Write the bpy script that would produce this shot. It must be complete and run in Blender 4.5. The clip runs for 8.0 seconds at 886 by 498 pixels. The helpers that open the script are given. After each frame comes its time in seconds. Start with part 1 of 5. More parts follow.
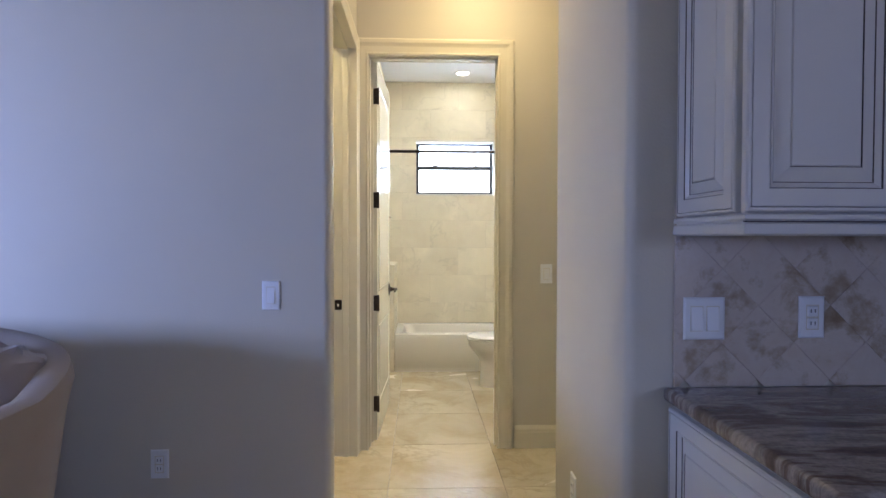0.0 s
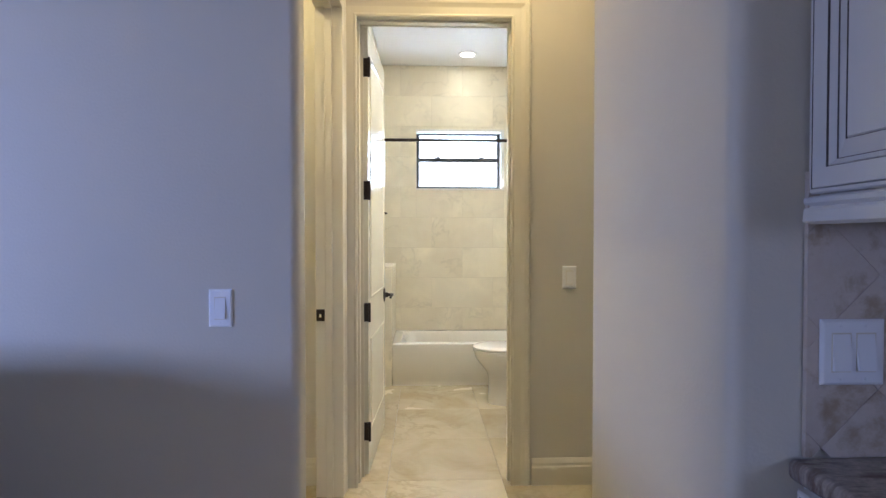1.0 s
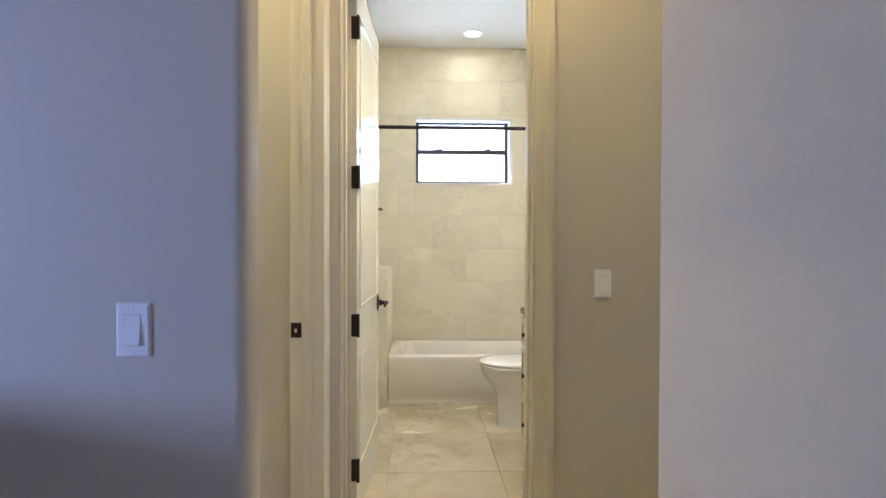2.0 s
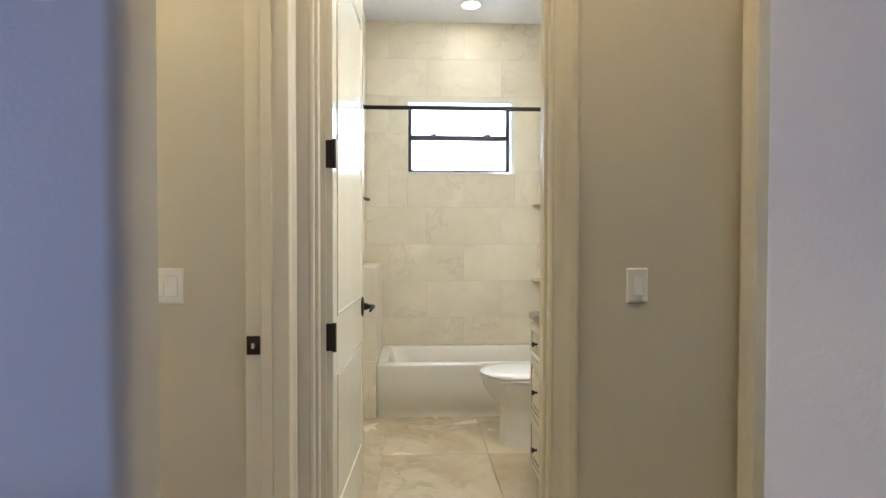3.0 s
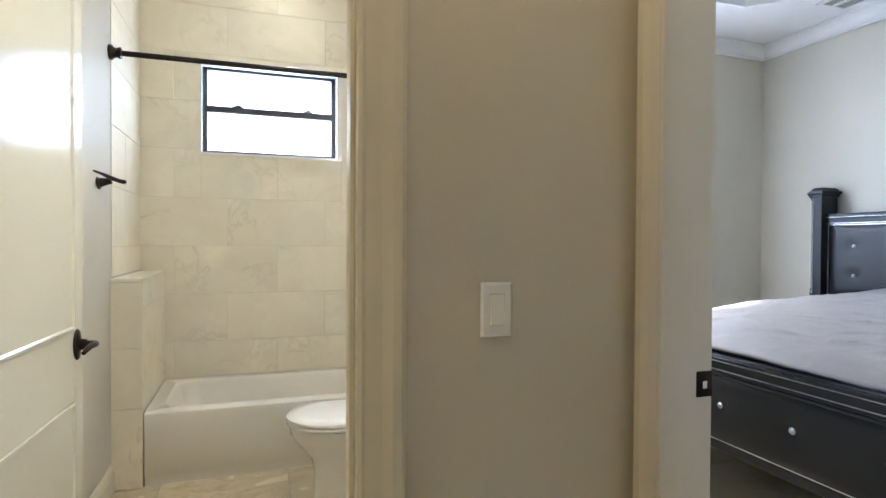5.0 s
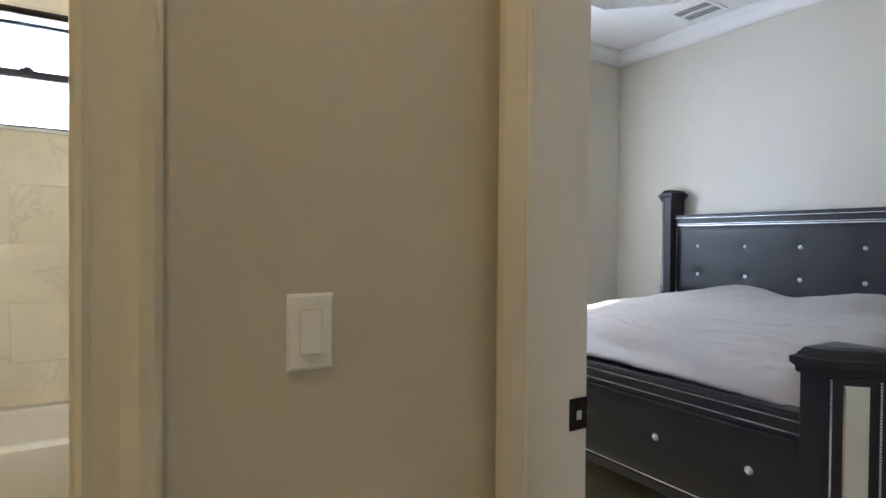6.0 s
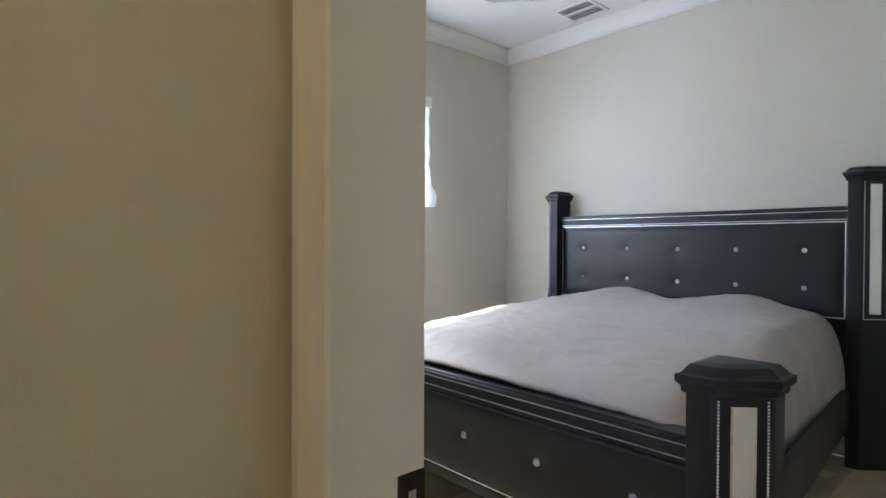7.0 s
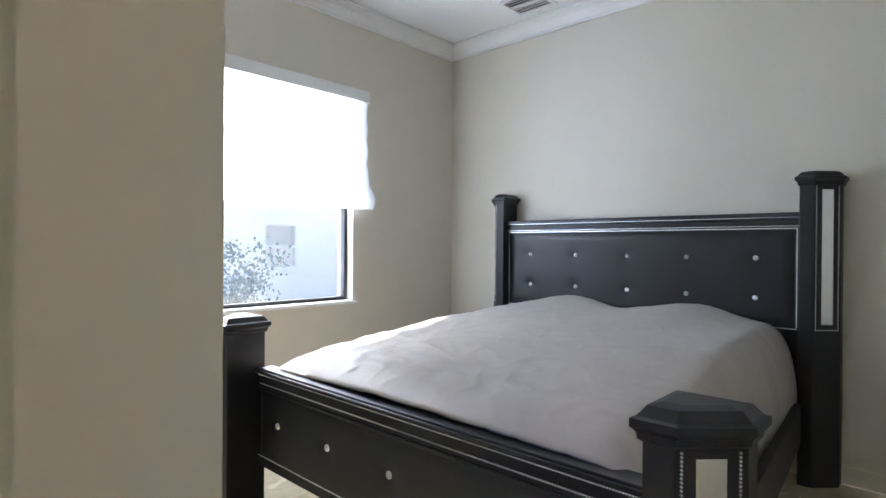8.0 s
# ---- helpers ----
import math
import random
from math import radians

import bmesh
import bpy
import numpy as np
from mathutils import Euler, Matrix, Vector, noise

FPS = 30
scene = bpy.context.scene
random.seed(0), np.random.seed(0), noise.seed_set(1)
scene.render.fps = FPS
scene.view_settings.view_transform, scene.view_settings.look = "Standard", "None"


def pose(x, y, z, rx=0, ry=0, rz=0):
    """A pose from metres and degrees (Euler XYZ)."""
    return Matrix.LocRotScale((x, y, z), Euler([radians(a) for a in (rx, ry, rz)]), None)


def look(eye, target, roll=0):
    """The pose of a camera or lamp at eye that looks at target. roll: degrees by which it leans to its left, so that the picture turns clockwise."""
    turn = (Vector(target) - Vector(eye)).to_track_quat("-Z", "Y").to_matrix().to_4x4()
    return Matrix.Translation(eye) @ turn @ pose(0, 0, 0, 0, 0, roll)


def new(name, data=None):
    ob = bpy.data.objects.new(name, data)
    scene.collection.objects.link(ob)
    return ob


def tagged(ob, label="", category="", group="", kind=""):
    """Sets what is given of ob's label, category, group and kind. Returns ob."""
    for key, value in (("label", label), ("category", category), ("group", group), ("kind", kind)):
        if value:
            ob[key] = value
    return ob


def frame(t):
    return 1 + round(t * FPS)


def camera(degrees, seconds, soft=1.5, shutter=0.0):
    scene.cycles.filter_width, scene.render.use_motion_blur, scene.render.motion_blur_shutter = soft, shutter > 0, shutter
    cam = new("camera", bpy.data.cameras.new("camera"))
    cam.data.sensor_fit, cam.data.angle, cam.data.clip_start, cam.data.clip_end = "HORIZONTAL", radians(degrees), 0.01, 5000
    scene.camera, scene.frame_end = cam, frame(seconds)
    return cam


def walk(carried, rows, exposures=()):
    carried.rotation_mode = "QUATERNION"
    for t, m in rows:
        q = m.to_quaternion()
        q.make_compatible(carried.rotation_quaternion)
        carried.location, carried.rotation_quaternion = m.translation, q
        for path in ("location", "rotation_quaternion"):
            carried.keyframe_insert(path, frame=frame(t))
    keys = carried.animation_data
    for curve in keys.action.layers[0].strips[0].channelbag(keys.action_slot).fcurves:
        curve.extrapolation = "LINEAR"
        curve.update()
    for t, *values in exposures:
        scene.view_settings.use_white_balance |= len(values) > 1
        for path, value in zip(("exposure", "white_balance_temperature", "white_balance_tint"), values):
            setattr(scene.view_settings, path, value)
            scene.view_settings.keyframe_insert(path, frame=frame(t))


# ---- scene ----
cam = camera(77.5, 8.0)
PATH = [
    (0, (-0.036, -0.12, 1.321), (0.049, 1.878, 1.278), 0.1),
    (0.5, (-0.015, 0.163, 1.314), (0.063, 2.162, 1.273), 0.1),
    (1, (-0.014, 0.431, 1.3), (0.061, 2.429, 1.26), 0.0),
    (1.2, (-0.024, 0.541, 1.283), (0.051, 2.54, 1.262), 0.3),
    (2.5, (-0.013, 1.202, 1.272), (0.069, 3.2, 1.233), -0.0),
    (3, (-0.007, 1.427, 1.257), (0.091, 3.425, 1.216), 0.1),
    (3.5, (0.009, 1.652, 1.243), (0.15, 3.647, 1.204), 0.2),
    (4, (0.043, 1.846, 1.227), (0.31, 3.828, 1.19), 0.5),
    (4.5, (0.136, 2.03, 1.233), (0.585, 3.979, 1.199), 0.4),
    (5, (0.253, 2.182, 1.244), (0.896, 4.076, 1.214), 0.3),
    (5.2, (0.299, 2.238, 1.238), (1.025, 4.101, 1.211), 0.4),
    (6.5, (0.616, 2.556, 1.236), (1.833, 4.142, 1.21), 0.4),
    (7, (0.783, 2.628, 1.247), (2.12, 4.115, 1.228), 0.3),
    (7.5, (0.933, 2.699, 1.267), (2.337, 4.123, 1.246), 0.4),
    (8, (1.066, 2.778, 1.272), (2.523, 4.147, 1.263), 0.4),
]
EXPOSURES = [(0.0, 2.05, 6100, 10), (3.0, 1.98, 5900, 10), (4.5, 1.92, 5850, 10), (5.2, 1.82, 5850, 10), (6.3, 1.68, 6200, 10), (8.0, 1.6, 6250, 10)]
walk(cam, [(t, look(eye, target, roll)) for t, eye, target, roll in PATH], EXPOSURES)

# ---- world, sun and lights ----
SUN_ELEV, SUN_AZ = 34.0, 4.0          # degrees; azimuth from +y towards +x
world = bpy.data.worlds.new("world")
scene.world = world
world.use_nodes = True
wn = world.node_tree
sky = wn.nodes.new("ShaderNodeTexSky")
sky.sky_type = "NISHITA"
sky.sun_disc = False
sky.sun_elevation = radians(SUN_ELEV)
sky.sun_rotation = radians(SUN_AZ)
sky.dust_density, sky.ozone_density = 4.0, 0.4
wn.links.new(sky.outputs[0], wn.nodes["Background"].inputs[0])
wn.nodes["Background"].inputs[1].default_value = 0.15


def lamp(name, kind, m, energy, colour, **more):
    data = bpy.data.lights.new(name, kind)
    data.energy, data.color = energy, colour
    if "size" in more:
        data.size = more["size"]
    if "size_y" in more:
        data.shape, data.size_y = "RECTANGLE", more["size_y"]
    if "disk" in more:
        data.shape, data.size = "DISK", more["disk"]
    if "spread" in more:
        data.spread = radians(more["spread"])
    if "angle" in more:
        data.angle = radians(more["angle"])
    ob = new(name, data)
    ob.matrix_world = m
    return ob


sun_way = Vector((math.sin(radians(SUN_AZ)) * math.cos(radians(SUN_ELEV)), math.cos(radians(SUN_AZ)) * math.cos(radians(SUN_ELEV)), math.sin(radians(SUN_ELEV))))
lamp("sun", "SUN", look(sun_way * 20, (0, 0, 0)), 5.0, (1.0, 0.97, 0.92), angle=0.5)
DAY, WARM, AMBER = (0.92, 0.96, 1.0), (1.0, 0.93, 0.79), (1.0, 0.755, 0.40)
lamp("living_window_light", "AREA", look((-5.2, -0.5, 1.6), (-3.6, 2.2, 1.0)), 30, (0.36, 0.47, 1.0), size=1.0, size_y=0.8, spread=98)
# added fill from the south, brightens the cabinet fronts
lamp("living_south_window_light", "AREA", look((2.5, -4.255, 1.6), (1.2, 1.0, 1.3)), 10, (0.40, 0.48, 1.0), size=1.1, size_y=0.9)
lamp("bath_window_light", "AREA", look((0.355, 6.3, 2.10), (0.355, 4.6, 1.35)), 8, (0.58, 0.78, 1.0), size=0.8, size_y=0.52)
lamp("bedroom_shade_light", "AREA", pose(2.87, 6.2, 2.0, -90, 0, 0), 25, (0.72, 0.83, 1.0), size=1.5, size_y=0.8)
lamp("bedroom_glass_light", "AREA", pose(2.88, 6.30, 1.22, -90, 0, 0), 6, (0.58, 0.74, 1.0), size=1.44, size_y=0.6)
lamp("utility_window_light", "AREA", pose(-2.1, 5.4, 1.6, -90, 0, 0), 17, (0.9, 0.95, 1.0), size=1.3, size_y=1.2)
HB_LAMP = 3.02
# the second bath can, at y 3.85, is an unseen fill added for brightness
CANS = [("bath_can_light", 0.41, 5.63, HB_LAMP, 0.5, WARM), ("bath_can_light", 0.60, 3.85, HB_LAMP, 3.6, (1.0, 0.95, 0.86)), ("vestibule_can_light", 0.3, 2.8, 3.045, 3.15, AMBER), ("lobby_can_light", -1.1, 2.85, 3.05, 3.8, (1.0, 0.82, 0.45))]
# unseen side fill, added to brighten the tub, toilet and door
lamp("vanity_lamp_light", "AREA", look((1.10, 3.86, 2.06), (0.0, 4.3, 1.2)), 3.0, (1.0, 0.96, 0.88), size=0.56, size_y=0.12)
for name, x, y, z, watts, tone in CANS:
    lamp(name, "AREA", pose(x, y, z - 0.012), watts, tone, disk=0.11)


# ---- materials ----
def mat(name, colour, rough=0.5, metal=0.0, **more):
    m = bpy.data.materials.new(name)
    m.use_nodes = True
    nt = m.node_tree
    b = nt.nodes["Principled BSDF"]
    b.inputs["Base Color"].default_value = (*colour, 1)
    b.inputs["Roughness"].default_value = rough
    b.inputs["Metallic"].default_value = metal
    for key, value in more.items():
        b.inputs[key.replace("_", " ").title().replace("Ior", "IOR")].default_value = value
    return m, nt, b


def coords(nt, scale=(1, 1, 1), turn=(0, 0, 0), space="Object"):
    c = nt.nodes.new("ShaderNodeTexCoord")
    mp = nt.nodes.new("ShaderNodeMapping")
    mp.inputs["Scale"].default_value = scale
    mp.inputs["Rotation"].default_value = turn
    nt.links.new(c.outputs[space], mp.inputs[0])
    return mp.outputs[0]


def noise_tex(nt, vec, scale, detail=4.0, rough=0.55, distort=0.0):
    n = nt.nodes.new("ShaderNodeTexNoise")
    n.inputs["Scale"].default_value, n.inputs["Detail"].default_value = scale, detail
    n.inputs["Roughness"].default_value, n.inputs["Distortion"].default_value = rough, distort
    nt.links.new(vec, n.inputs["Vector"])
    return n.outputs[0]


def ramp(nt, fac, *stops):
    r = nt.nodes.new("ShaderNodeValToRGB")
    while len(r.color_ramp.elements) < len(stops):
        r.color_ramp.elements.new(0.5)
    for e, (p, c) in zip(r.color_ramp.elements, stops):
        e.position, e.color = p, (*c, 1) if len(c) == 3 else c
    nt.links.new(fac, r.inputs[0])
    return r.outputs[0]


def mix(nt, fac, a, b, kind="MIX"):
    n = nt.nodes.new("ShaderNodeMix")
    n.data_type, n.blend_type = "RGBA", kind
    for value, socket in ((fac, n.inputs[0]), (a, n.inputs[6]), (b, n.inputs[7])):
        if isinstance(value, (int, float)):
            socket.default_value = value
        elif isinstance(value, tuple):
            socket.default_value = (*value, 1)
        else:
            nt.links.new(value, socket)
    return n.outputs[2]


def bump(nt, b, height, strength, distance):
    n = nt.nodes.new("ShaderNodeBump")
    n.inputs["Strength"].default_value, n.inputs["Distance"].default_value = strength, distance
    nt.links.new(height, n.inputs["Height"])
    nt.links.new(n.outputs[0], b.inputs["Normal"])


def rough_var(nt, b, fac, lo, hi):
    n = nt.nodes.new("ShaderNodeMapRange")
    n.inputs["To Min"].default_value, n.inputs["To Max"].default_value = lo, hi
    nt.links.new(fac, n.inputs[0])
    nt.links.new(n.outputs[0], b.inputs["Roughness"])


def random_of(nt):
    return nt.nodes.new("ShaderNodeObjectInfo").outputs["Random"]


def scaled(c, k):
    return tuple(min(1.0, a * k) for a in c)


def paint(name, colour, rough=0.55, peel=0.25, size=130):
    m, nt, b = mat(name, colour, rough)
    v = coords(nt)
    big, fine = noise_tex(nt, v, 1.7, 3), noise_tex(nt, v, size, 3, 0.6)
    nt.links.new(mix(nt, big, scaled(colour, 0.95), scaled(colour, 1.04)), b.inputs["Base Color"])
    rough_var(nt, b, big, rough - 0.06, rough + 0.06)
    bump(nt, b, fine, peel, 0.002)
    return m


WALL = paint("wall_paint", (0.585, 0.541, 0.445), 0.6, 0.35, 110)
BEDWALL = paint("bedroom_wall_paint", (0.64, 0.60, 0.51), 0.65, 0.3, 110)
CEIL = paint("ceiling_paint", (0.80, 0.79, 0.77), 0.75, 0.35, 90)
TRIM = paint("trim_paint", (0.675, 0.625, 0.495), 0.42, 0.04, 60)
DOORP = paint("door_paint", (0.72, 0.685, 0.56), 0.14, 0.01, 300)
PLASTIC = paint("switch_plastic", (0.80, 0.80, 0.79), 0.3, 0.02, 200)
PORCELAIN = paint("porcelain", (0.82, 0.80, 0.76), 0.08, 0.0, 20)
TUBW = paint("tub_enamel", (0.80, 0.75, 0.645), 0.14, 0.0, 20)
CABW = paint("cabinet_paint", (0.66, 0.64, 0.60), 0.32, 0.05, 60)
VANW = paint("vanity_paint", (0.72, 0.66, 0.52), 0.3, 0.05, 60)
GLAZE = paint("brown_glaze", (0.07, 0.055, 0.045), 0.5, 0.05, 60)
DARKGAP = paint("shadow_gap", (0.03, 0.027, 0.025), 0.7, 0.0, 60)


def make_bronze():
    m, nt, b = mat("oiled_bronze", (0.035, 0.026, 0.022), 0.38, 0.85)
    v = coords(nt)
    n = noise_tex(nt, v, 60, 4)
    nt.links.new(mix(nt, n, (0.022, 0.017, 0.015), (0.06, 0.045, 0.036)), b.inputs["Base Color"])
    rough_var(nt, b, n, 0.3, 0.5)
    return m


def make_chrome():
    m, nt, b = mat("chrome", (0.8, 0.8, 0.8), 0.12, 1.0)
    rough_var(nt, b, noise_tex(nt, coords(nt), 40, 3), 0.08, 0.2)
    return m


def make_travertine(name, base, dark, rough_lo, rough_hi, veins=0.5, spread=1.0):
    m, nt, b = mat(name, base, 0.3)
    v = coords(nt, (1, 1, 1), (0, 0, 0.2), "Object")
    geo = nt.nodes.new("ShaderNodeNewGeometry")
    add = nt.nodes.new("ShaderNodeVectorMath")
    add.operation = "ADD"
    sc = nt.nodes.new("ShaderNodeVectorMath")
    sc.operation = "SCALE"
    comb = nt.nodes.new("ShaderNodeCombineXYZ")
    rnd = random_of(nt)
    for k in range(3):
        nt.links.new(rnd, comb.inputs[k])
    nt.links.new(comb.outputs[0], sc.inputs[0])
    sc.inputs[3].default_value = 37.0
    nt.links.new(geo.outputs["Position"], add.inputs[0])
    nt.links.new(sc.outputs[0], add.inputs[1])
    p = add.outputs[0]
    cloud = noise_tex(nt, p, 2.2, 6, 0.6, 0.6)
    vein = noise_tex(nt, p, 3.1, 7, 0.62, 0.7)
    pits = noise_tex(nt, p, 70, 3, 0.6)
    c1 = ramp(nt, cloud, (0.30, dark), (0.52, base), (0.75, scaled(base, 1.12)))
    patch = ramp(nt, noise_tex(nt, p, 1.3, 3, 0.5, 0.3), (0.48, (0, 0, 0)), (0.66, (veins, veins, veins)))
    line = ramp(nt, vein, (0.455, (0, 0, 0)), (0.49, (1, 1, 1)), (0.515, (0, 0, 0)))
    vm = mix(nt, 1.0, line, patch, "MULTIPLY")
    c2 = mix(nt, vm, c1, scaled(dark, 0.62))
    tone = mix(nt, rnd, tuple(1 - spread * k for k in (0.10, 0.11, 0.13)), (1.0 + 0.04 * spread, 1.0 + 0.03 * spread, 1.0))
    c3 = mix(nt, 1.0, c2, tone, "MULTIPLY")
    nt.links.new(c3, b.inputs["Base Color"])
    rough_var(nt, b, cloud, rough_lo, rough_hi)
    bump(nt, b, pits, 0.06, 0.002)
    return m


def make_onyx():
    m, nt, b = mat("backsplash_stone", (0.5, 0.42, 0.33), 0.2)
    geo = nt.nodes.new("ShaderNodeNewGeometry")
    comb = nt.nodes.new("ShaderNodeCombineXYZ")
    rnd = random_of(nt)
    for k in range(3):
        nt.links.new(rnd, comb.inputs[k])
    sc = nt.nodes.new("ShaderNodeVectorMath")
    sc.operation = "SCALE"
    nt.links.new(comb.outputs[0], sc.inputs[0])
    sc.inputs[3].default_value = 0.16
    add = nt.nodes.new("ShaderNodeVectorMath")
    add.operation = "ADD"
    nt.links.new(geo.outputs["Position"], add.inputs[0])
    nt.links.new(sc.outputs[0], add.inputs[1])
    p = add.outputs[0]
    cloud = noise_tex(nt, p, 7.5, 8, 0.62, 0.15)
    vein = noise_tex(nt, p, 6, 8, 0.7, 0.8)
    c1 = ramp(nt, cloud, (0.28, (0.25, 0.17, 0.10)), (0.40, (0.40, 0.315, 0.225)), (0.50, (0.58, 0.50, 0.42)), (0.62, (0.55, 0.46, 0.37)), (0.74, (0.40, 0.29, 0.19)))
    vm = ramp(nt, vein, (0.45, (0, 0, 0)), (0.49, (0.22, 0.22, 0.22)), (0.52, (0, 0, 0)))
    nt.links.new(mix(nt, vm, c1, (0.60, 0.56, 0.5)), b.inputs["Base Color"])
    rough_var(nt, b, cloud, 0.15, 0.3)
    return m


def make_granite():
    m, nt, b = mat("brown_granite", (0.2, 0.15, 0.12), 0.12)
    v = coords(nt, (0.8, 3.4, 1.0), (0, 0, radians(24)))
    band = noise_tex(nt, v, 1.9, 8, 0.66, 0.45)
    fine = noise_tex(nt, coords(nt), 90, 4, 0.7)
    c1 = ramp(nt, band, (0.28, (0.07, 0.05, 0.042)), (0.42, (0.19, 0.145, 0.12)), (0.5, (0.42, 0.37, 0.33)), (0.56, (0.18, 0.13, 0.105)), (0.74, (0.33, 0.26, 0.20)))
    c2 = mix(nt, 0.35, c1, ramp(nt, fine, (0.35, (0.05, 0.04, 0.035)), (0.7, (0.5, 0.45, 0.4))), "OVERLAY")
    nt.links.new(c2, b.inputs["Base Color"])
    rough_var(nt, b, fine, 0.1, 0.22)
    return m


def make_fabric(name, base, rough, weave=600, sheen=0.3, folds=0.0):
    m, nt, b = mat(name, base, rough)
    v = coords(nt)
    n, big = noise_tex(nt, v, weave, 2), noise_tex(nt, v, 5, 5, 0.6, 0.5)
    nt.links.new(mix(nt, big, scaled(base, 0.86), scaled(base, 1.1)), b.inputs["Base Color"])
    b.inputs["Sheen Weight"].default_value = sheen
    add = nt.nodes.new("ShaderNodeMath")
    add.operation = "MULTIPLY_ADD"
    nt.links.new(big, add.inputs[0])
    add.inputs[1].default_value = folds
    nt.links.new(n, add.inputs[2])
    bump(nt, b, add.outputs[0], 0.35, 0.004)
    return m


def make_leather():
    m, nt, b = mat("black_bed_finish", (0.008, 0.008, 0.011), 0.42)
    v = coords(nt)
    n, big = noise_tex(nt, v, 260, 3), noise_tex(nt, v, 4, 4)
    nt.links.new(mix(nt, big, (0.006, 0.006, 0.009), (0.011, 0.011, 0.015)), b.inputs["Base Color"])
    rough_var(nt, b, big, 0.34, 0.48)
    bump(nt, b, n, 0.12, 0.001)
    return m


def make_glass():
    m = bpy.data.materials.new("window_glass")
    m.use_nodes = True
    nt = m.node_tree
    nt.nodes.remove(nt.nodes["Principled BSDF"])
    tr, gl, mx = nt.nodes.new("ShaderNodeBsdfTransparent"), nt.nodes.new("ShaderNodeBsdfGlossy"), nt.nodes.new("ShaderNodeMixShader")
    tr.inputs[0].default_value = (0.97, 0.97, 0.96, 1)
    gl.inputs["Roughness"].default_value = 0.02
    mx.inputs[0].default_value = 0.06
    # pale blue veil mixed into the pane imitates glare haze over the view
    veil, dm = nt.nodes.new("ShaderNodeBsdfTranslucent"), nt.nodes.new("ShaderNodeMixShader")
    veil.inputs[0].default_value = (0.62, 0.76, 1.0, 1)
    veil_mix = nt.nodes.new("ShaderNodeMapRange")
    veil_mix.inputs["To Min"].default_value, veil_mix.inputs["To Max"].default_value = 0.012, 0.022
    nt.links.new(noise_tex(nt, coords(nt, (6, 1, 2)), 3.0, 4), veil_mix.inputs[0])
    nt.links.new(veil_mix.outputs[0], dm.inputs[0])
    nt.links.new(tr.outputs[0], dm.inputs[1])
    nt.links.new(veil.outputs[0], dm.inputs[2])
    for a, c in ((dm.outputs[0], mx.inputs[1]), (gl.outputs[0], mx.inputs[2]), (mx.outputs[0], nt.nodes["Material Output"].inputs[0])):
        nt.links.new(a, c)
    return m


def make_shade():
    m = bpy.data.materials.new("shade_fabric")
    m.use_nodes = True
    nt = m.node_tree
    b = nt.nodes["Principled BSDF"]
    b.inputs["Base Color"].default_value, b.inputs["Roughness"].default_value = (0.85, 0.87, 0.9, 1), 0.9
    tl, mx = nt.nodes.new("ShaderNodeBsdfTranslucent"), nt.nodes.new("ShaderNodeMixShader")
    n = noise_tex(nt, coords(nt, (1, 1, 8)), 40, 3)
    nt.links.new(mix(nt, n, (0.82, 0.86, 0.93), (0.92, 0.95, 1.0)), tl.inputs[0])
    bump(nt, b, noise_tex(nt, coords(nt), 500, 2), 0.2, 0.001)
    mx.inputs[0].default_value = 0.55
    for a, c in ((b.outputs[0], mx.inputs[1]), (tl.outputs[0], mx.inputs[2]), (mx.outputs[0], nt.nodes["Material Output"].inputs[0])):
        nt.links.new(a, c)
    return m


# frosting added so the lamp behind turns panes white like overexposed daylight
def make_frost():
    m = bpy.data.materials.new("whiteout_frosted_glass")
    m.use_nodes = True
    nt = m.node_tree
    nt.nodes.remove(nt.nodes["Principled BSDF"])
    tl, gl, mx = nt.nodes.new("ShaderNodeBsdfTranslucent"), nt.nodes.new("ShaderNodeBsdfGlossy"), nt.nodes.new("ShaderNodeMixShader")
    nt.links.new(mix(nt, noise_tex(nt, coords(nt), 120, 3), (0.86, 0.9, 0.95), (0.95, 0.97, 1.0)), tl.inputs[0])
    gl.inputs["Roughness"].default_value, mx.inputs[0].default_value = 0.25, 0.05
    for a, c in ((tl.outputs[0], mx.inputs[1]), (gl.outputs[0], mx.inputs[2]), (mx.outputs[0], nt.nodes["Material Output"].inputs[0])):
        nt.links.new(a, c)
    return m


def make_glow(name, colour, strength):
    m = bpy.data.materials.new(name)
    m.use_nodes = True
    nt = m.node_tree
    nt.nodes.remove(nt.nodes["Principled BSDF"])
    e = nt.nodes.new("ShaderNodeEmission")
    e.inputs[0].default_value, e.inputs[1].default_value = (*colour, 1), strength
    nt.links.new(e.outputs[0], nt.nodes["Material Output"].inputs[0])
    return m


BRONZE, CHROME = make_bronze(), make_chrome()
FLOORT = make_travertine("floor_travertine", (0.63, 0.545, 0.38), (0.51, 0.41, 0.255), 0.16, 0.34, 0.4)
WALLT = make_travertine("wall_travertine", (0.82, 0.75, 0.595), (0.77, 0.69, 0.535), 0.36, 0.44, 0.45, 0.25)
GROUT = paint("grout", (0.52, 0.47, 0.38), 0.85, 0.3, 200)
GROUTW = paint("wall_grout", (0.66, 0.59, 0.45), 0.85, 0.2, 200)
ONYX, GRANITE = make_onyx(), make_granite()
DUVET = make_fabric("duvet_satin", (0.40, 0.355, 0.325), 0.46, 700, 0.3, 0.9)
# sofa base colour darkened to stand in for the shade around it
SOFAF = make_fabric("sofa_fabric", (0.28, 0.225, 0.185), 0.85, 500, 0.3, 0.3)
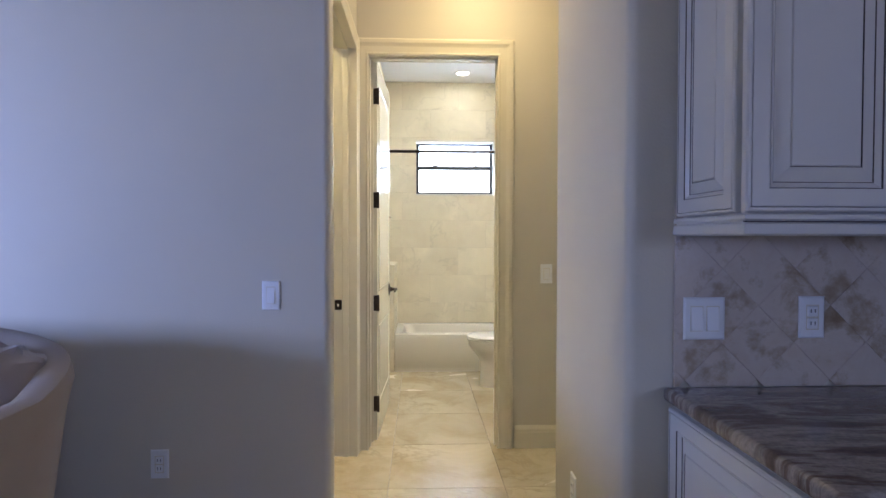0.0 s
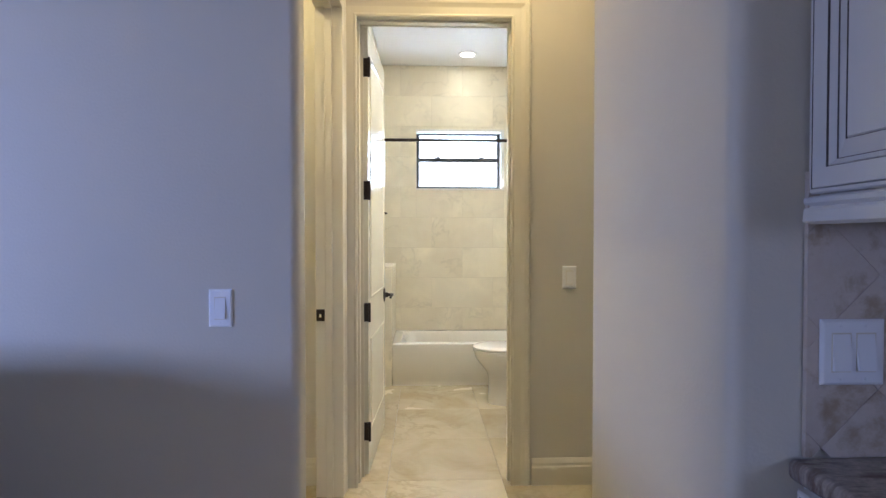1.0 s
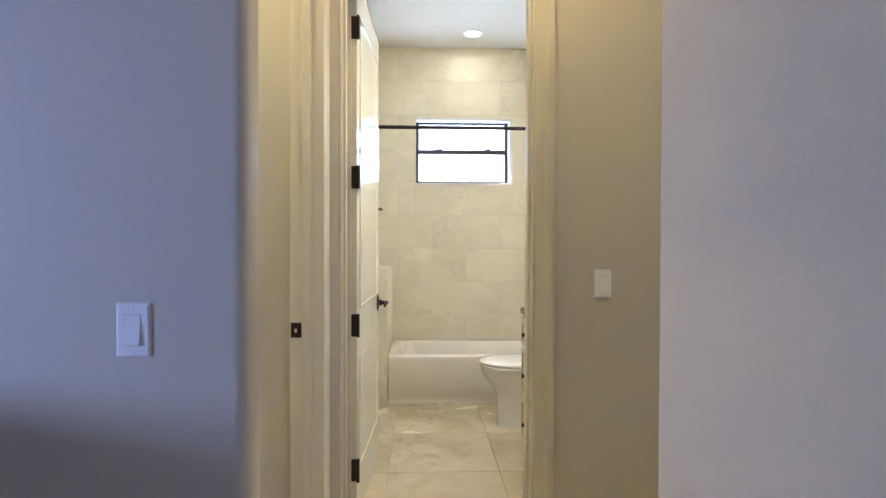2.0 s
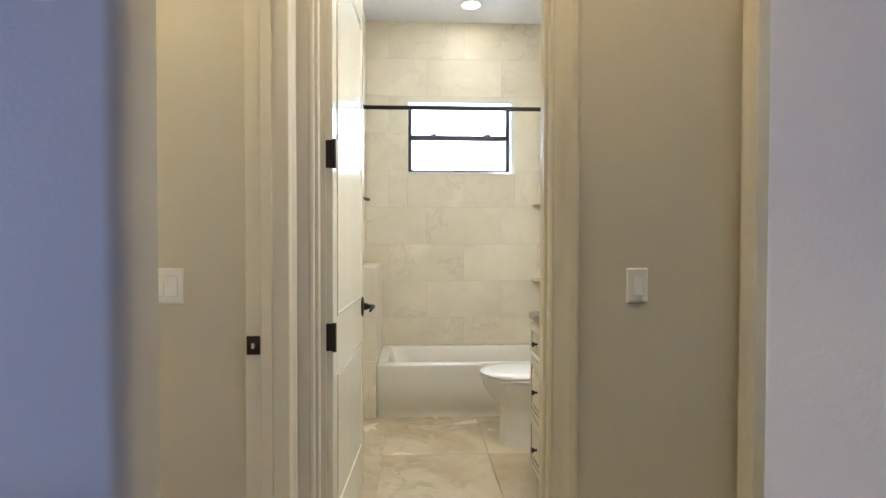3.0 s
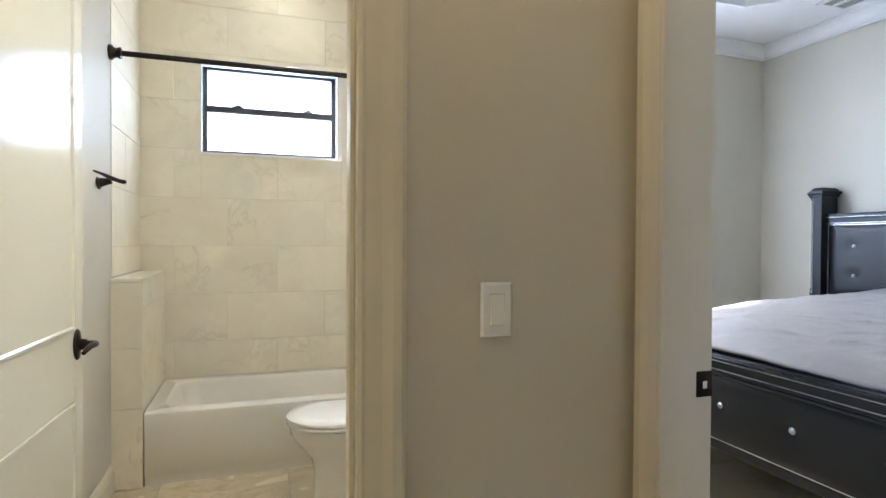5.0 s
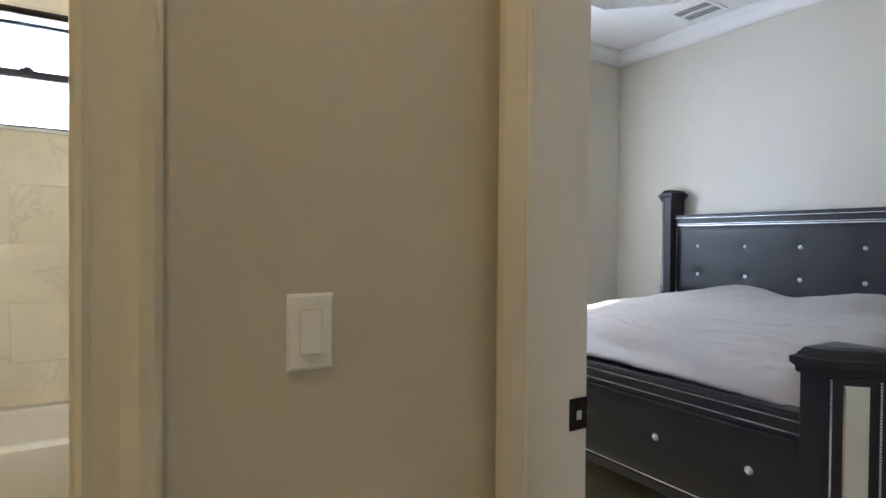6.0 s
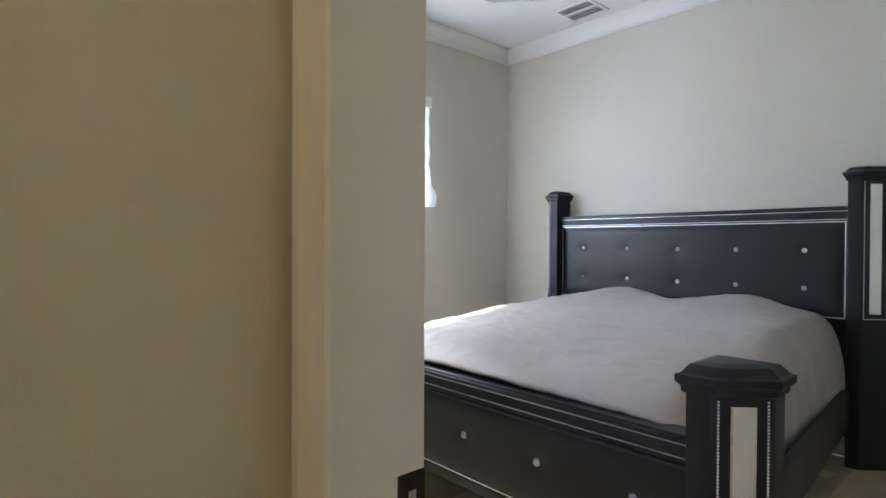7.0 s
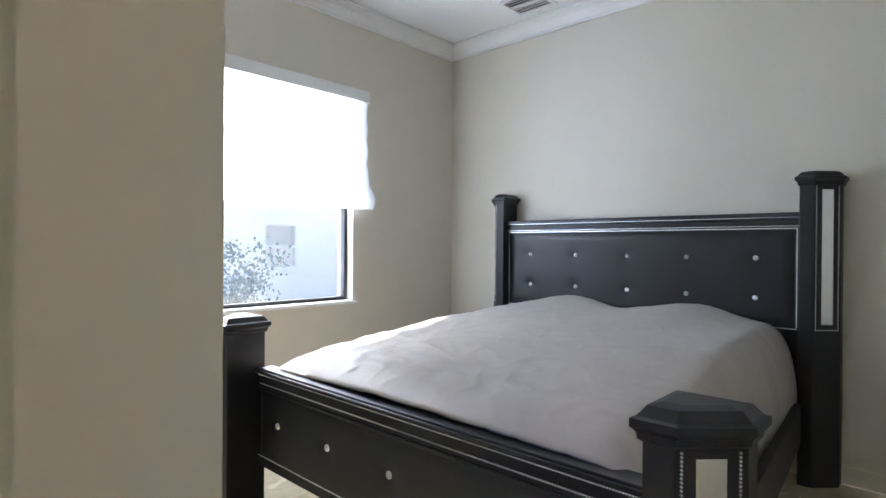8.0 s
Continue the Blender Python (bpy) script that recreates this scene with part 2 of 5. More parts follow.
CUSHF = make_fabric("cushion_fabric", (0.30, 0.25, 0.23), 0.6, 500, 0.3, 0.8)
BLACK = make_leather()
MIRROR = mat("mirror_glass", (0.86, 0.88, 0.87), 0.03, 1.0)[0]
CRYSTAL = mat("crystal", (0.85, 0.87, 0.9), 0.08, 0.6)[0]
BEAD = mat("silver_bead", (0.88, 0.89, 0.91), 0.42, 0.85)[0]
GLASS, SHADE, FROST = make_glass(), make_shade(), make_frost()
FRAMEM = paint("window_frame_bronze", (0.035, 0.033, 0.036), 0.4, 0.05, 90)
LAMPGLOW = make_glow("lamp_glow", (1.0, 0.9, 0.72), 2.0)
STUCCO = paint("stucco", (0.86, 0.84, 0.79), 0.85, 0.6, 60)
# unseen ground, made pale so it reflects sun onto the house next door
PALE_GROUND = paint("pale_bounce_ground", (0.58, 0.55, 0.49), 0.9, 0.6, 40)
LEAF = paint("leaf", (0.055, 0.08, 0.055), 0.55, 0.2, 80)
BARK = paint("bark", (0.16, 0.11, 0.08), 0.9, 0.6, 60)


# ---- mesh helpers ----
def box(bm, x0, x1, y0, y1, z0, z1, bevel=0.0, seg=1):
    vs = [bm.verts.new((x, y, z)) for x in (x0, x1) for y in (y0, y1) for z in (z0, z1)]
    fs = [bm.faces.new([vs[i] for i in q]) for q in ((0, 1, 3, 2), (4, 6, 7, 5), (0, 4, 5, 1), (2, 3, 7, 6), (0, 2, 6, 4), (1, 5, 7, 3))]
    if bevel:
        bmesh.ops.bevel(bm, geom=list({e for f in fs for e in f.edges}), offset=bevel, segments=seg, affect="EDGES", profile=0.5)
    return bm


def boxes(*rows, bevel=0.0, seg=1):
    bm = bmesh.new()
    for r in rows:
        box(bm, *r, bevel=bevel, seg=seg)
    return bm


def prism(bm, pts, z0, z1, bevel=0.0, seg=2):
    lo, hi = [bm.verts.new((x, y, z0)) for x, y in pts], [bm.verts.new((x, y, z1)) for x, y in pts]
    n = len(pts)
    fs = [bm.faces.new(lo[::-1]), bm.faces.new(hi)]
    fs += [bm.faces.new((lo[i], lo[(i + 1) % n], hi[(i + 1) % n], hi[i])) for i in range(n)]
    if bevel:
        bmesh.ops.bevel(bm, geom=list({e for f in fs for e in f.edges}), offset=bevel, segments=seg, affect="EDGES", profile=0.5)
    return bm


def loft(bm, rings, cap=True, mats=None):
    """Joins rings of equal length, each a list of points."""
    vs = [[bm.verts.new(p) for p in r] for r in rings]
    n = len(rings[0])
    for k in range(len(vs) - 1):
        for i in range(n):
            f = bm.faces.new((vs[k][i], vs[k][(i + 1) % n], vs[k + 1][(i + 1) % n], vs[k + 1][i]))
            if mats:
                f.material_index = mats[k]
    if cap:
        bm.faces.new(vs[0][::-1])
        bm.faces.new(vs[-1])
    return bm


def tube(bm, pts, radius, n=10):
    pts = [Vector(p) for p in pts]
    rings = []
    for i, p in enumerate(pts):
        d = (pts[min(i + 1, len(pts) - 1)] - pts[max(i - 1, 0)]).normalized()
        q = d.to_track_quat("Z", "Y")
        r = radius[i] if isinstance(radius, (list, tuple)) else radius
        rings.append([p + q @ Vector((r * math.cos(2 * math.pi * k / n), r * math.sin(2 * math.pi * k / n), 0)) for k in range(n)])
    return loft(bm, rings)


def lathe(bm, profile, n=20, m=Matrix()):
    return loft(bm, [[m @ Vector((r * math.cos(2 * math.pi * k / n), r * math.sin(2 * math.pi * k / n), z)) for k in range(n)] for r, z in profile])


def ball(bm, centre, r, sub=1):
    return bmesh.ops.create_icosphere(bm, subdivisions=sub, radius=r, matrix=Matrix.Translation(centre))


def mesh(name, bm, *mats, smooth=False):
    bmesh.ops.recalc_face_normals(bm, faces=bm.faces[:])
    me = bpy.data.meshes.new(name)
    bm.to_mesh(me)
    bm.free()
    for m in mats:
        me.materials.append(m)
    if smooth:
        me.polygons.foreach_set("use_smooth", [True] * len(me.polygons))
        me.set_sharp_from_angle(angle=radians(40))
    return me


def part(name, bm, material, parent, label="", smooth=False, m=None):
    ob = new(name, mesh(name, bm, *(material if isinstance(material, tuple) else (material,)), smooth=smooth))
    ob.parent = parent
    if m is not None:
        ob.matrix_basis = m
    return tagged(ob, label)


def thing(name, label, category, group="", m=None, kind=""):
    ob = new(name)
    ob.empty_display_size = 0.1
    if m is not None:
        ob.matrix_basis = m
    return tagged(ob, label, category, group, kind)


def structure(name, bm, material, label, category, smooth=False):
    return tagged(new(name, mesh(name, bm, *(material if isinstance(material, tuple) else (material,)), smooth=smooth)), label, category, kind="structure")


# ---- large structure ----
H, HB = 3.05, 3.02                      # ceiling heights
LW0, LW1, LEND = 2.21, 2.335, -0.410    # living wall faces and its rounded end
PX, PXF = 0.552, 0.575                              # passage wall face
NICHE = 1.42                            # wall behind the counter
VL, VR = -0.42, 1.125                   # vestibule side walls
VB = 3.30                               # wall with the bathroom door
BX0, BX1, BY = -0.42, 1.22, 5.985       # bathroom
RX0, RX1, RY0, RY1 = 1.262, 4.745, 2.218, 6.13   # bedroom
HEADZ = 2.44


def round_end(bm, x0, x1, y0, y1, z0, z1, ends):
    """A wall slab whose named vertical corners are bullnosed."""
    r = 0.03
    pts = []
    for cx, cy, a0, key in ((x1 - r, y0 + r, -90, "x1y0"), (x1 - r, y1 - r, 0, "x1y1"), (x0 + r, y1 - r, 90, "x0y1"), (x0 + r, y0 + r, 180, "x0y0")):
        if key in ends:
            pts += [(cx + r * math.cos(radians(a0 + 15 * k)), cy + r * math.sin(radians(a0 + 15 * k))) for k in range(7)]
        else:
            pts.append((x1 if "x1" in key else x0, y1 if "y1" in key else y0))
    prism(bm, pts, z0, z1)


bm = bmesh.new()
round_end(bm, -5.0, LEND, LW0, LW1, 0, H, ("x1y0", "x1y1"))
structure("wall_living_north", bm, WALL, "smooth greige painted wall with a rounded end", "wall", smooth=True)

bm = bmesh.new()
r = 0.03
pts = [(PX + r - r * math.sin(radians(15 * k)), NICHE + r - r * math.cos(radians(15 * k))) for k in range(7)][::-1]
pts = [(4.0, NICHE)] + pts[::-1] + [(PXF + r - r * math.cos(radians(15 * k)), LW1 - r + r * math.sin(radians(15 * k))) for k in range(7)] + [(VR, LW1), (VR, LW1 - 0.12), (4.0, LW1 - 0.12)]
prism(bm, pts, 0, H)
structure("wall_passage_east", bm, WALL, "greige painted wall block with rounded corners beside the counter", "wall", smooth=True)


def doorway_x(name, x0, x1, y0, y1, d0, d1, top, material, label):
    """A wall along y with one doorway."""
    structure(name, boxes(*([(x0, x1, y0, d0, 0, H)] if d0 > y0 else []), (x0, x1, d1, y1, 0, H), (x0, x1, d0, d1, top, H)), material, label, "wall")


def doorway_y(name, x0, x1, y0, y1, d0, d1, top, material, label):
    structure(name, boxes((x0, d0, y0, y1, 0, H), (d1, x1, y0, y1, 0, H), (d0, d1, y0, y1, top, H)), material, label, "wall")


DW0, DL0, DL1 = 2.336, 2.425, 3.197     # side doorways, clear of the jambs
doorway_x("wall_vestibule_west", VL - 0.125, VL, LW1, VB, LW1, DL1 + 0.02, HEADZ + 0.02, WALL, "greige wall with a cased doorway")
doorway_x("wall_vestibule_east", VR, RX0, LW1 - 0.12, VB, DL0 - 0.02, DL1 + 0.02, HEADZ + 0.02, WALL, "greige wall with a cased doorway to the bedroom")
DB0, DB1 = -0.354, 0.452   # bathroom doorway
doorway_y("wall_bathroom_south", VL - 0.125, RX0, VB, VB + 0.125, DB0 - 0.02, DB1 + 0.02, HEADZ + 0.02, WALL, "greige wall with the cased bathroom doorway and a light switch")
# bathroom shell
structure("wall_bathroom_west", boxes((BX0 - 0.12, BX0, VB + 0.125, BY + 0.2, 0, H)), WALL, "pale painted bathroom wall", "wall")
structure("wall_bathroom_east", boxes((BX1, RX0, VB + 0.125, BY + 0.2, 0, H)), WALL, "pale painted wall between bathroom and bedroom", "wall")
WB = (-0.075, 0.808, 1.785, 2.385)      # bathroom window opening x0 x1 z0 z1
structure("wall_bathroom_north", boxes((BX0, WB[0], BY, BY + 0.2, 0, H), (WB[1], BX1, BY, BY + 0.2, 0, H), (WB[0], WB[1], BY, BY + 0.2, 0, WB[2]), (WB[0], WB[1], BY, BY + 0.2, WB[3], H)), GROUTW, "bathroom wall behind the tiles with a small window opening", "wall")
structure("ceiling_bathroom", boxes((BX0, BX1, VB + 0.125, BY, HB, HB + 0.1)), CEIL, "white painted bathroom ceiling", "ceiling")
structure("ceiling_vestibule", boxes((VL, VR, LW1, VB, H - 0.004, H + 0.1)), CEIL, "white painted ceiling of the vestibule", "ceiling")
structure("ceiling_living", boxes((-5.0, 4.0, -4.2, LW0, H + 0.1, H + 0.2), (LEND - 0.03, PX + 0.03, LW0, LW1, H + 0.1, H + 0.2)), CEIL, "white painted living room ceiling", "ceiling")
# bedroom shell
WR = (2.12, 3.64, 0.86, 2.40)
structure("wall_bedroom_north", boxes((RX0, WR[0], RY1, RY1 + 0.2, 0, H), (WR[1], RX1 + 0.12, RY1, RY1 + 0.2, 0, H), (WR[0], WR[1], RY1, RY1 + 0.2, 0, WR[2]), (WR[0], WR[1], RY1, RY1 + 0.2, WR[3], H)), BEDWALL, "pale painted bedroom wall with a large window", "wall")
structure("wall_bedroom_east", boxes((RX1, RX1 + 0.12, RY0, RY1, 0, H)), BEDWALL, "pale painted wall behind the headboard", "wall")
structure("wall_bedroom_south", boxes((4.0, RX1 + 0.12, RY0 - 0.12, RY0, 0, H)), BEDWALL, "plain painted bedroom wall", "wall")
TRAY = (1.90, 4.13, 2.90, 5.449, 0.35)   # octagonal ceiling recess: x0 x1 y0 y1 and its cut corners


def octagon(x0, x1, y0, y1, c):
    return [(x0 + c, y0), (x1 - c, y0), (x1, y0 + c), (x1, y1 - c), (x1 - c, y1), (x0 + c, y1), (x0, y1 - c), (x0, y0 + c)]


def tray_ceiling():
    bm = bmesh.new()
    hole = octagon(*TRAY)
    rim = [(hole[0][0], RY0), (hole[1][0], RY0), (RX1, hole[2][1]), (RX1, hole[3][1]), (hole[4][0], RY1), (hole[5][0], RY1), (RX0, hole[6][1]), (RX0, hole[7][1])]
    corners = {1: (RX1, RY0), 3: (RX1, RY1), 5: (RX0, RY1), 7: (RX0, RY0)}
    up = H + 0.18
    for k in range(8):
        a, b, c, d = hole[k], hole[(k + 1) % 8], rim[(k + 1) % 8], rim[k]
        pts = [a, b, c] + ([corners[k]] if k in corners else []) + [d]
        bm.faces.new([bm.verts.new((*p, H)) for p in pts])
        bm.faces.new([bm.verts.new(p) for p in ((*a, H), (*b, H), (*b, up), (*a, up))])
    bm.faces.new([bm.verts.new((*p, up)) for p in hole])
    bm.faces.new([bm.verts.new(p) for p in ((RX0, RY0, up + 0.06), (RX1, RY0, up + 0.06), (RX1, RY1, up + 0.06), (RX0, RY1, up + 0.06))])
    bmesh.ops.remove_doubles(bm, verts=bm.verts[:], dist=0.0005)
    ceiling = structure("ceiling_bedroom", bm, CEIL, "white painted bedroom ceiling with an octagonal recess", "ceiling")
    bm = bmesh.new()
    rings = []
    for g, z in ((0.0, 0.0), (0.0, -0.014), (0.010, -0.018), (0.022, -0.012), (0.030, -0.010), (0.036, 0.0)):
        x0, x1, y0, y1, c = TRAY
        rings.append([(x, y, H + z - 0.001) for x, y in octagon(x0 - g, x1 + g, y0 - g, y1 + g, c + g * 0.58)])
    loft(bm, rings, cap=False)
    part("recess_moulding", bm, CEIL, ceiling)


tray_ceiling()
# living room shell
LWN = (-1.3, 0.3, 1.1, 2.1)
structure("wall_living_west", boxes((-5.12, -5.0, -4.2, LWN[0], 0, H + 0.1), (-5.12, -5.0, LWN[1], LW1, 0, H + 0.1), (-5.12, -5.0, LWN[0], LWN[1], 0, LWN[2]), (-5.12, -5.0, LWN[0], LWN[1], LWN[3], H + 0.1)), WALL, "plain painted living room wall with an unseen window opening", "wall")
# opening added only to let the south fill lamp in
LSN = (1.9, 3.1, 1.1, 2.1)
structure("wall_living_south", boxes((-5.12, LSN[0], -4.32, -4.2, 0, H + 0.1), (LSN[1], 4.12, -4.32, -4.2, 0, H + 0.1), (LSN[0], LSN[1], -4.32, -4.2, 0, LSN[2]), (LSN[0], LSN[1], -4.32, -4.2, LSN[3], H + 0.1)), WALL, "plain painted living room wall with an unseen window opening", "wall")
structure("wall_living_east", boxes((4.0, 4.12, -4.2, 2.2, 0, H + 0.1)), WALL, "plain painted living room wall", "wall")
structure("wall_living_top", boxes((-5.0, LEND, LW0, LW1, H, H + 0.1), (PX + 0.03, 4.0, NICHE, LW1, H, H + 0.1)), WALL, "top of the painted walls", "wall")
# lobby and utility room beyond the west doorway
UX = -1.035
doorway_y("wall_lobby_north", -2.6, VL - 0.125, 3.345, 3.465, UX - 0.78, UX, HEADZ, WALL, "cream painted lobby wall with a doorway and a double switch")
structure("wall_lobby_west", boxes((-2.72, -2.6, LW1, 5.32, 0, H)), WALL, "plain cream wall", "wall")
structure("wall_utility_east", boxes((VL - 0.245, VL - 0.125, 3.465, 5.3, 0, H)), WALL, "plain cream wall", "wall")
UW = (-2.5, -1.6, 0.98, 2.15)
structure("wall_utility_north", boxes((-2.6, UW[0], 5.2, 5.32, 0, H), (UW[1], VL - 0.245, 5.2, 5.32, 0, H), (UW[0], UW[1], 5.2, 5.32, 0, UW[2]), (UW[0], UW[1], 5.2, 5.32, UW[3], H)), WALL, "cream wall with a window above a cabinet", "wall")
structure("ceiling_lobby", boxes((-2.6, VL - 0.125, LW1, 5.2, H, H + 0.1)), CEIL, "white painted lobby ceiling", "ceiling")
structure("ground", boxes((-400, 400, -400, 400, -0.5, -0.15)), PALE_GROUND, "unseen ground made pale to bounce sunlight", "ground")
floor = structure("floor", boxes((-5.0, RX1, -4.2, RY1, -0.1, -0.006)), GROUT, "travertine tile floor with narrow grout joints", "floor")


# ---- trim ----
def casing_profile(w=0.095, d=0.02):
    """Cross-section of a door casing: across the width and out of the wall."""
    return [(0, 0), (0, d * 0.55), (w * 0.08, d * 0.7), (w * 0.16, d * 0.55), (w * 0.5, d * 0.62), (w * 0.62, d * 0.8), (w * 0.72, d), (w * 0.9, d), (w * 0.96, d * 0.8), (w, d * 0.75), (w, 0)]


def casing(name, origin, along, out, d0, d1, top, label, w=0.095, legs=2):
    """Mitred casing round a doorway between d0 and d1 along one axis, on a wall face."""
    bm = bmesh.new()
    o, a, n = Vector(origin), Vector(along), Vector(out)
    prof = casing_profile(w)
    rings = []
    ends = ((d0, 0, -1, 0), (d0, top, -1, 1)) if legs == 2 else ((d0, top, 0, 1),)
    for s, z, sx, sz in (*ends, (d1, top, 1, 1), (d1, 0, 1, 0)):
        rings.append([o + a * (s + sx * (u - 0.004)) + Vector((0, 0, z + sz * (u - 0.004))) + n * v for u, v in prof])
    loft(bm, rings)
    return structure(name, bm, TRIM, label, "door casing")


def jamb(name, axis, lo, hi, c0, c1, top, stop, near=1, s=0.012):
    """Door lining through a wall; lo..hi the clear opening, c0..c1 the wall's thickness."""
    t = 0.02
    a0, a1 = stop
    rows = [(lo - t, lo, c0, c1, 0, top + t)] * near + [(hi, hi + t, c0, c1, 0, top + t), (lo, hi, c0, c1, top, top + t),
            *([(hi - s, hi, a0, a1, 0, top), (lo + s, hi - s, a0, a1, top - s, top)] + [(lo, lo + s, a0, a1, 0, top)] * near if s else [])]
    if axis == "y":
        rows = [(c, d, a, b, e, f) for a, b, c, d, e, f in rows]
    return structure(name, boxes(*rows, bevel=0.0015), TRIM, "cream painted door lining with a stop", "door frame")


jamb("door_frame_bathroom", "x", DB0, DB1, VB - 0.001, VB + 0.126, HEADZ, (VB + 0.045, VB + 0.083))
jamb("door_frame_west", "y", DW0, DL1, VL - 0.126, VL + 0.001, HEADZ, (VL - 0.075, VL - 0.04), 0)
jamb("door_frame_bedroom", "y", DL0, DL1, VR - 0.001, RX0 + 0.001, HEADZ, (VR + 0.05, VR + 0.085), 1, 0)
casing("casing_bathroom", (0, VB, 0), (1, 0, 0), (0, -1, 0), DB0, DB1, HEADZ, "cream moulded casing round the bathroom doorway", 0.1)
casing("casing_bathroom_inside", (0, VB + 0.125, 0), (1, 0, 0), (0, 1, 0), DB0 + 0.02, DB1, HEADZ, "cream moulded casing inside the bathroom", 0.09)
casing("casing_west", (VL, 0, 0), (0, 1, 0), (1, 0, 0), DW0, DL1, HEADZ, "cream moulded casing round the side doorway", 0.085, 1)
casing("casing_bedroom", (VR, 0, 0), (0, 1, 0), (-1, 0, 0), DL0, DL1, HEADZ, "cream moulded casing round the bedroom doorway", 0.085)
casing("casing_bedroom_inside", (RX0 - 0.006, 0, 0), (0, 1, 0), (1, 0, 0), DL0 - 0.03, DL1 + 0.03, HEADZ, "cream moulded casing on the bedroom side", 0.085)
casing("casing_utility", (0, 3.345, 0), (1, 0, 0), (0, -1, 0), UX - 0.78, UX, HEADZ, "cream moulded casing round the utility doorway", 0.077)


def skirting(name, p, q, out, h=0.14):
    bm = bmesh.new()
    prof = [(0, 0), (0.016, 0), (0.016, h * 0.68), (0.013, h * 0.74), (0.013, h * 0.84), (0.008, h * 0.93), (0.004, h), (0, h)]
    n = Vector((*out, 0))
    loft(bm, [[Vector((*s, 0)) + n * (u + 0.0005) + Vector((0, 0, v)) for u, v in prof] for s in (p, q)])
    return structure(name, bm, TRIM, "cream painted moulded baseboard", "baseboard")


skirting("baseboard", (DB1 + 0.106, VB), (VR, VB), (0, -1))
skirting("baseboard", (-5.0, LW0), (LEND - 0.03, LW0), (0, -1))
skirting("baseboard", (PX, NICHE + 0.03), (PXF, LW1 - 0.03), (-1, 0))
skirting("baseboard", (PX + 0.03, NICHE), (0.69, NICHE), (0, -1))
skirting("baseboard", (PXF + 0.03, LW1), (VR, LW1), (0, 1))
skirting("baseboard", (RX1, RY0), (RX1, RY1), (-1, 0))
skirting("baseboard", (RX0, RY1), (RX1, RY1), (0, -1))
skirting("baseboard", (RX0, RY0), (RX1, RY0), (0, 1))
skirting("baseboard", (BX0, VB + 0.22), (BX0, 5.25), (1, 0))
skirting("baseboard", (BX1, 4.25), (BX1, 5.25), (-1, 0))
skirting("baseboard", (UX + 0.075, 3.345), (VL - 0.125, 3.345), (0, -1))


def crown(name, p, q, out, z=H):
    bm = bmesh.new()
    prof = [(0, -0.115), (0.012, -0.115), (0.014, -0.1), (0.022, -0.095), (0.03, -0.075), (0.055, -0.045), (0.085, -0.028), (0.09, -0.018), (0.1, -0.016), (0.1, 0), (0, 0)]
    n = Vector((*out, 0))
    loft(bm, [[Vector((*s, z)) + n * u + Vector((0, 0, v)) for u, v in prof] for s in (p, q)])
    return structure(name, bm, CEIL, "white crown moulding at the bedroom ceiling", "crown moulding")


crown("crown_moulding", (RX1, RY0), (RX1, RY1), (-1, 0))
crown("crown_moulding", (RX0, RY1), (RX1, RY1), (0, -1))
crown("crown_moulding", (RX0, RY0), (RX1, RY0), (0, 1))
crown("crown_moulding", (RX0, RY0), (RX0, RY1), (1, 0))


# ---- windows ----
def window(name, x0, x1, z0, z1, y, label, split, latches=True, pane=None):
    """A single-hung window in a wall along x; y is its inner frame face."""
    w = thing(name, label, "window", kind="structure")
    f, d = 0.028, 0.05
    part("frame", boxes((x0, x0 + f, y, y + d, z0, z1), (x1 - f, x1, y, y + d, z0, z1), (x0 + f, x1 - f, y, y + d, z0, z0 + f), (x0 + f, x1 - f, y, y + d, z1 - f * 0.6, z1), bevel=0.003), FRAMEM, w)
    if split:
        part("meeting_rail", boxes((x0 + f, x1 - f, y - 0.008, y + 0.03, split - 0.022, split + 0.020), bevel=0.003), FRAMEM, w)
        if latches:
            for k in (0.25, 0.78):
                cx = x0 + k * (x1 - x0)
                part("latch", boxes((cx - 0.03, cx + 0.03, y - 0.014, y + 0.01, split + 0.018, split + 0.028), (cx - 0.012, cx + 0.02, y - 0.02, y - 0.004, split + 0.022, split + 0.036), bevel=0.003), FRAMEM, w)
    for a, b in (((z0 + f, split - 0.018), (split + 0.018, z1 - f)) if split else ((z0 + f, z1 - f),)):
        g = part("pane", boxes((x0 + f, x1 - f, y + 0.018, y + 0.022, a, b)), pane or GLASS, w)
        g.visible_shadow = pane is not None
    return w


wb = window("window_bathroom", WB[0] + 0.004, WB[1] - 0.030, WB[2] + 0.012, WB[3] - 0.024, BY + 0.09, "small dark-framed bathroom window with overexposed daylight", 2.094, True, FROST)
part("reveal", boxes((WB[0] - 0.001, WB[0] + 0.004, BY - 0.012, BY + 0.15, WB[2], WB[3]), (WB[1] - 0.030, WB[1] + 0.001, BY - 0.012, BY + 0.15, WB[2], WB[3]), (WB[0], WB[1], BY - 0.014, BY + 0.15, WB[2] - 0.004, WB[2] + 0.012), (WB[0], WB[1], BY - 0.012, BY + 0.15, WB[3] - 0.024, WB[3] + 0.001)), PORCELAIN, wb, "white marble reveal and sill")
wr = window("window_bedroom", WR[0], WR[1], WR[2], WR[3], RY1 + 0.07, "large dark-framed bedroom window behind a fabric shade", None)
part("sill", boxes((WR[0] - 0.03, WR[1] + 0.03, RY1 - 0.025, RY1 + 0.07, WR[2] - 0.02, WR[2] + 0.004), bevel=0.004), PLASTIC, wr, "white sill")
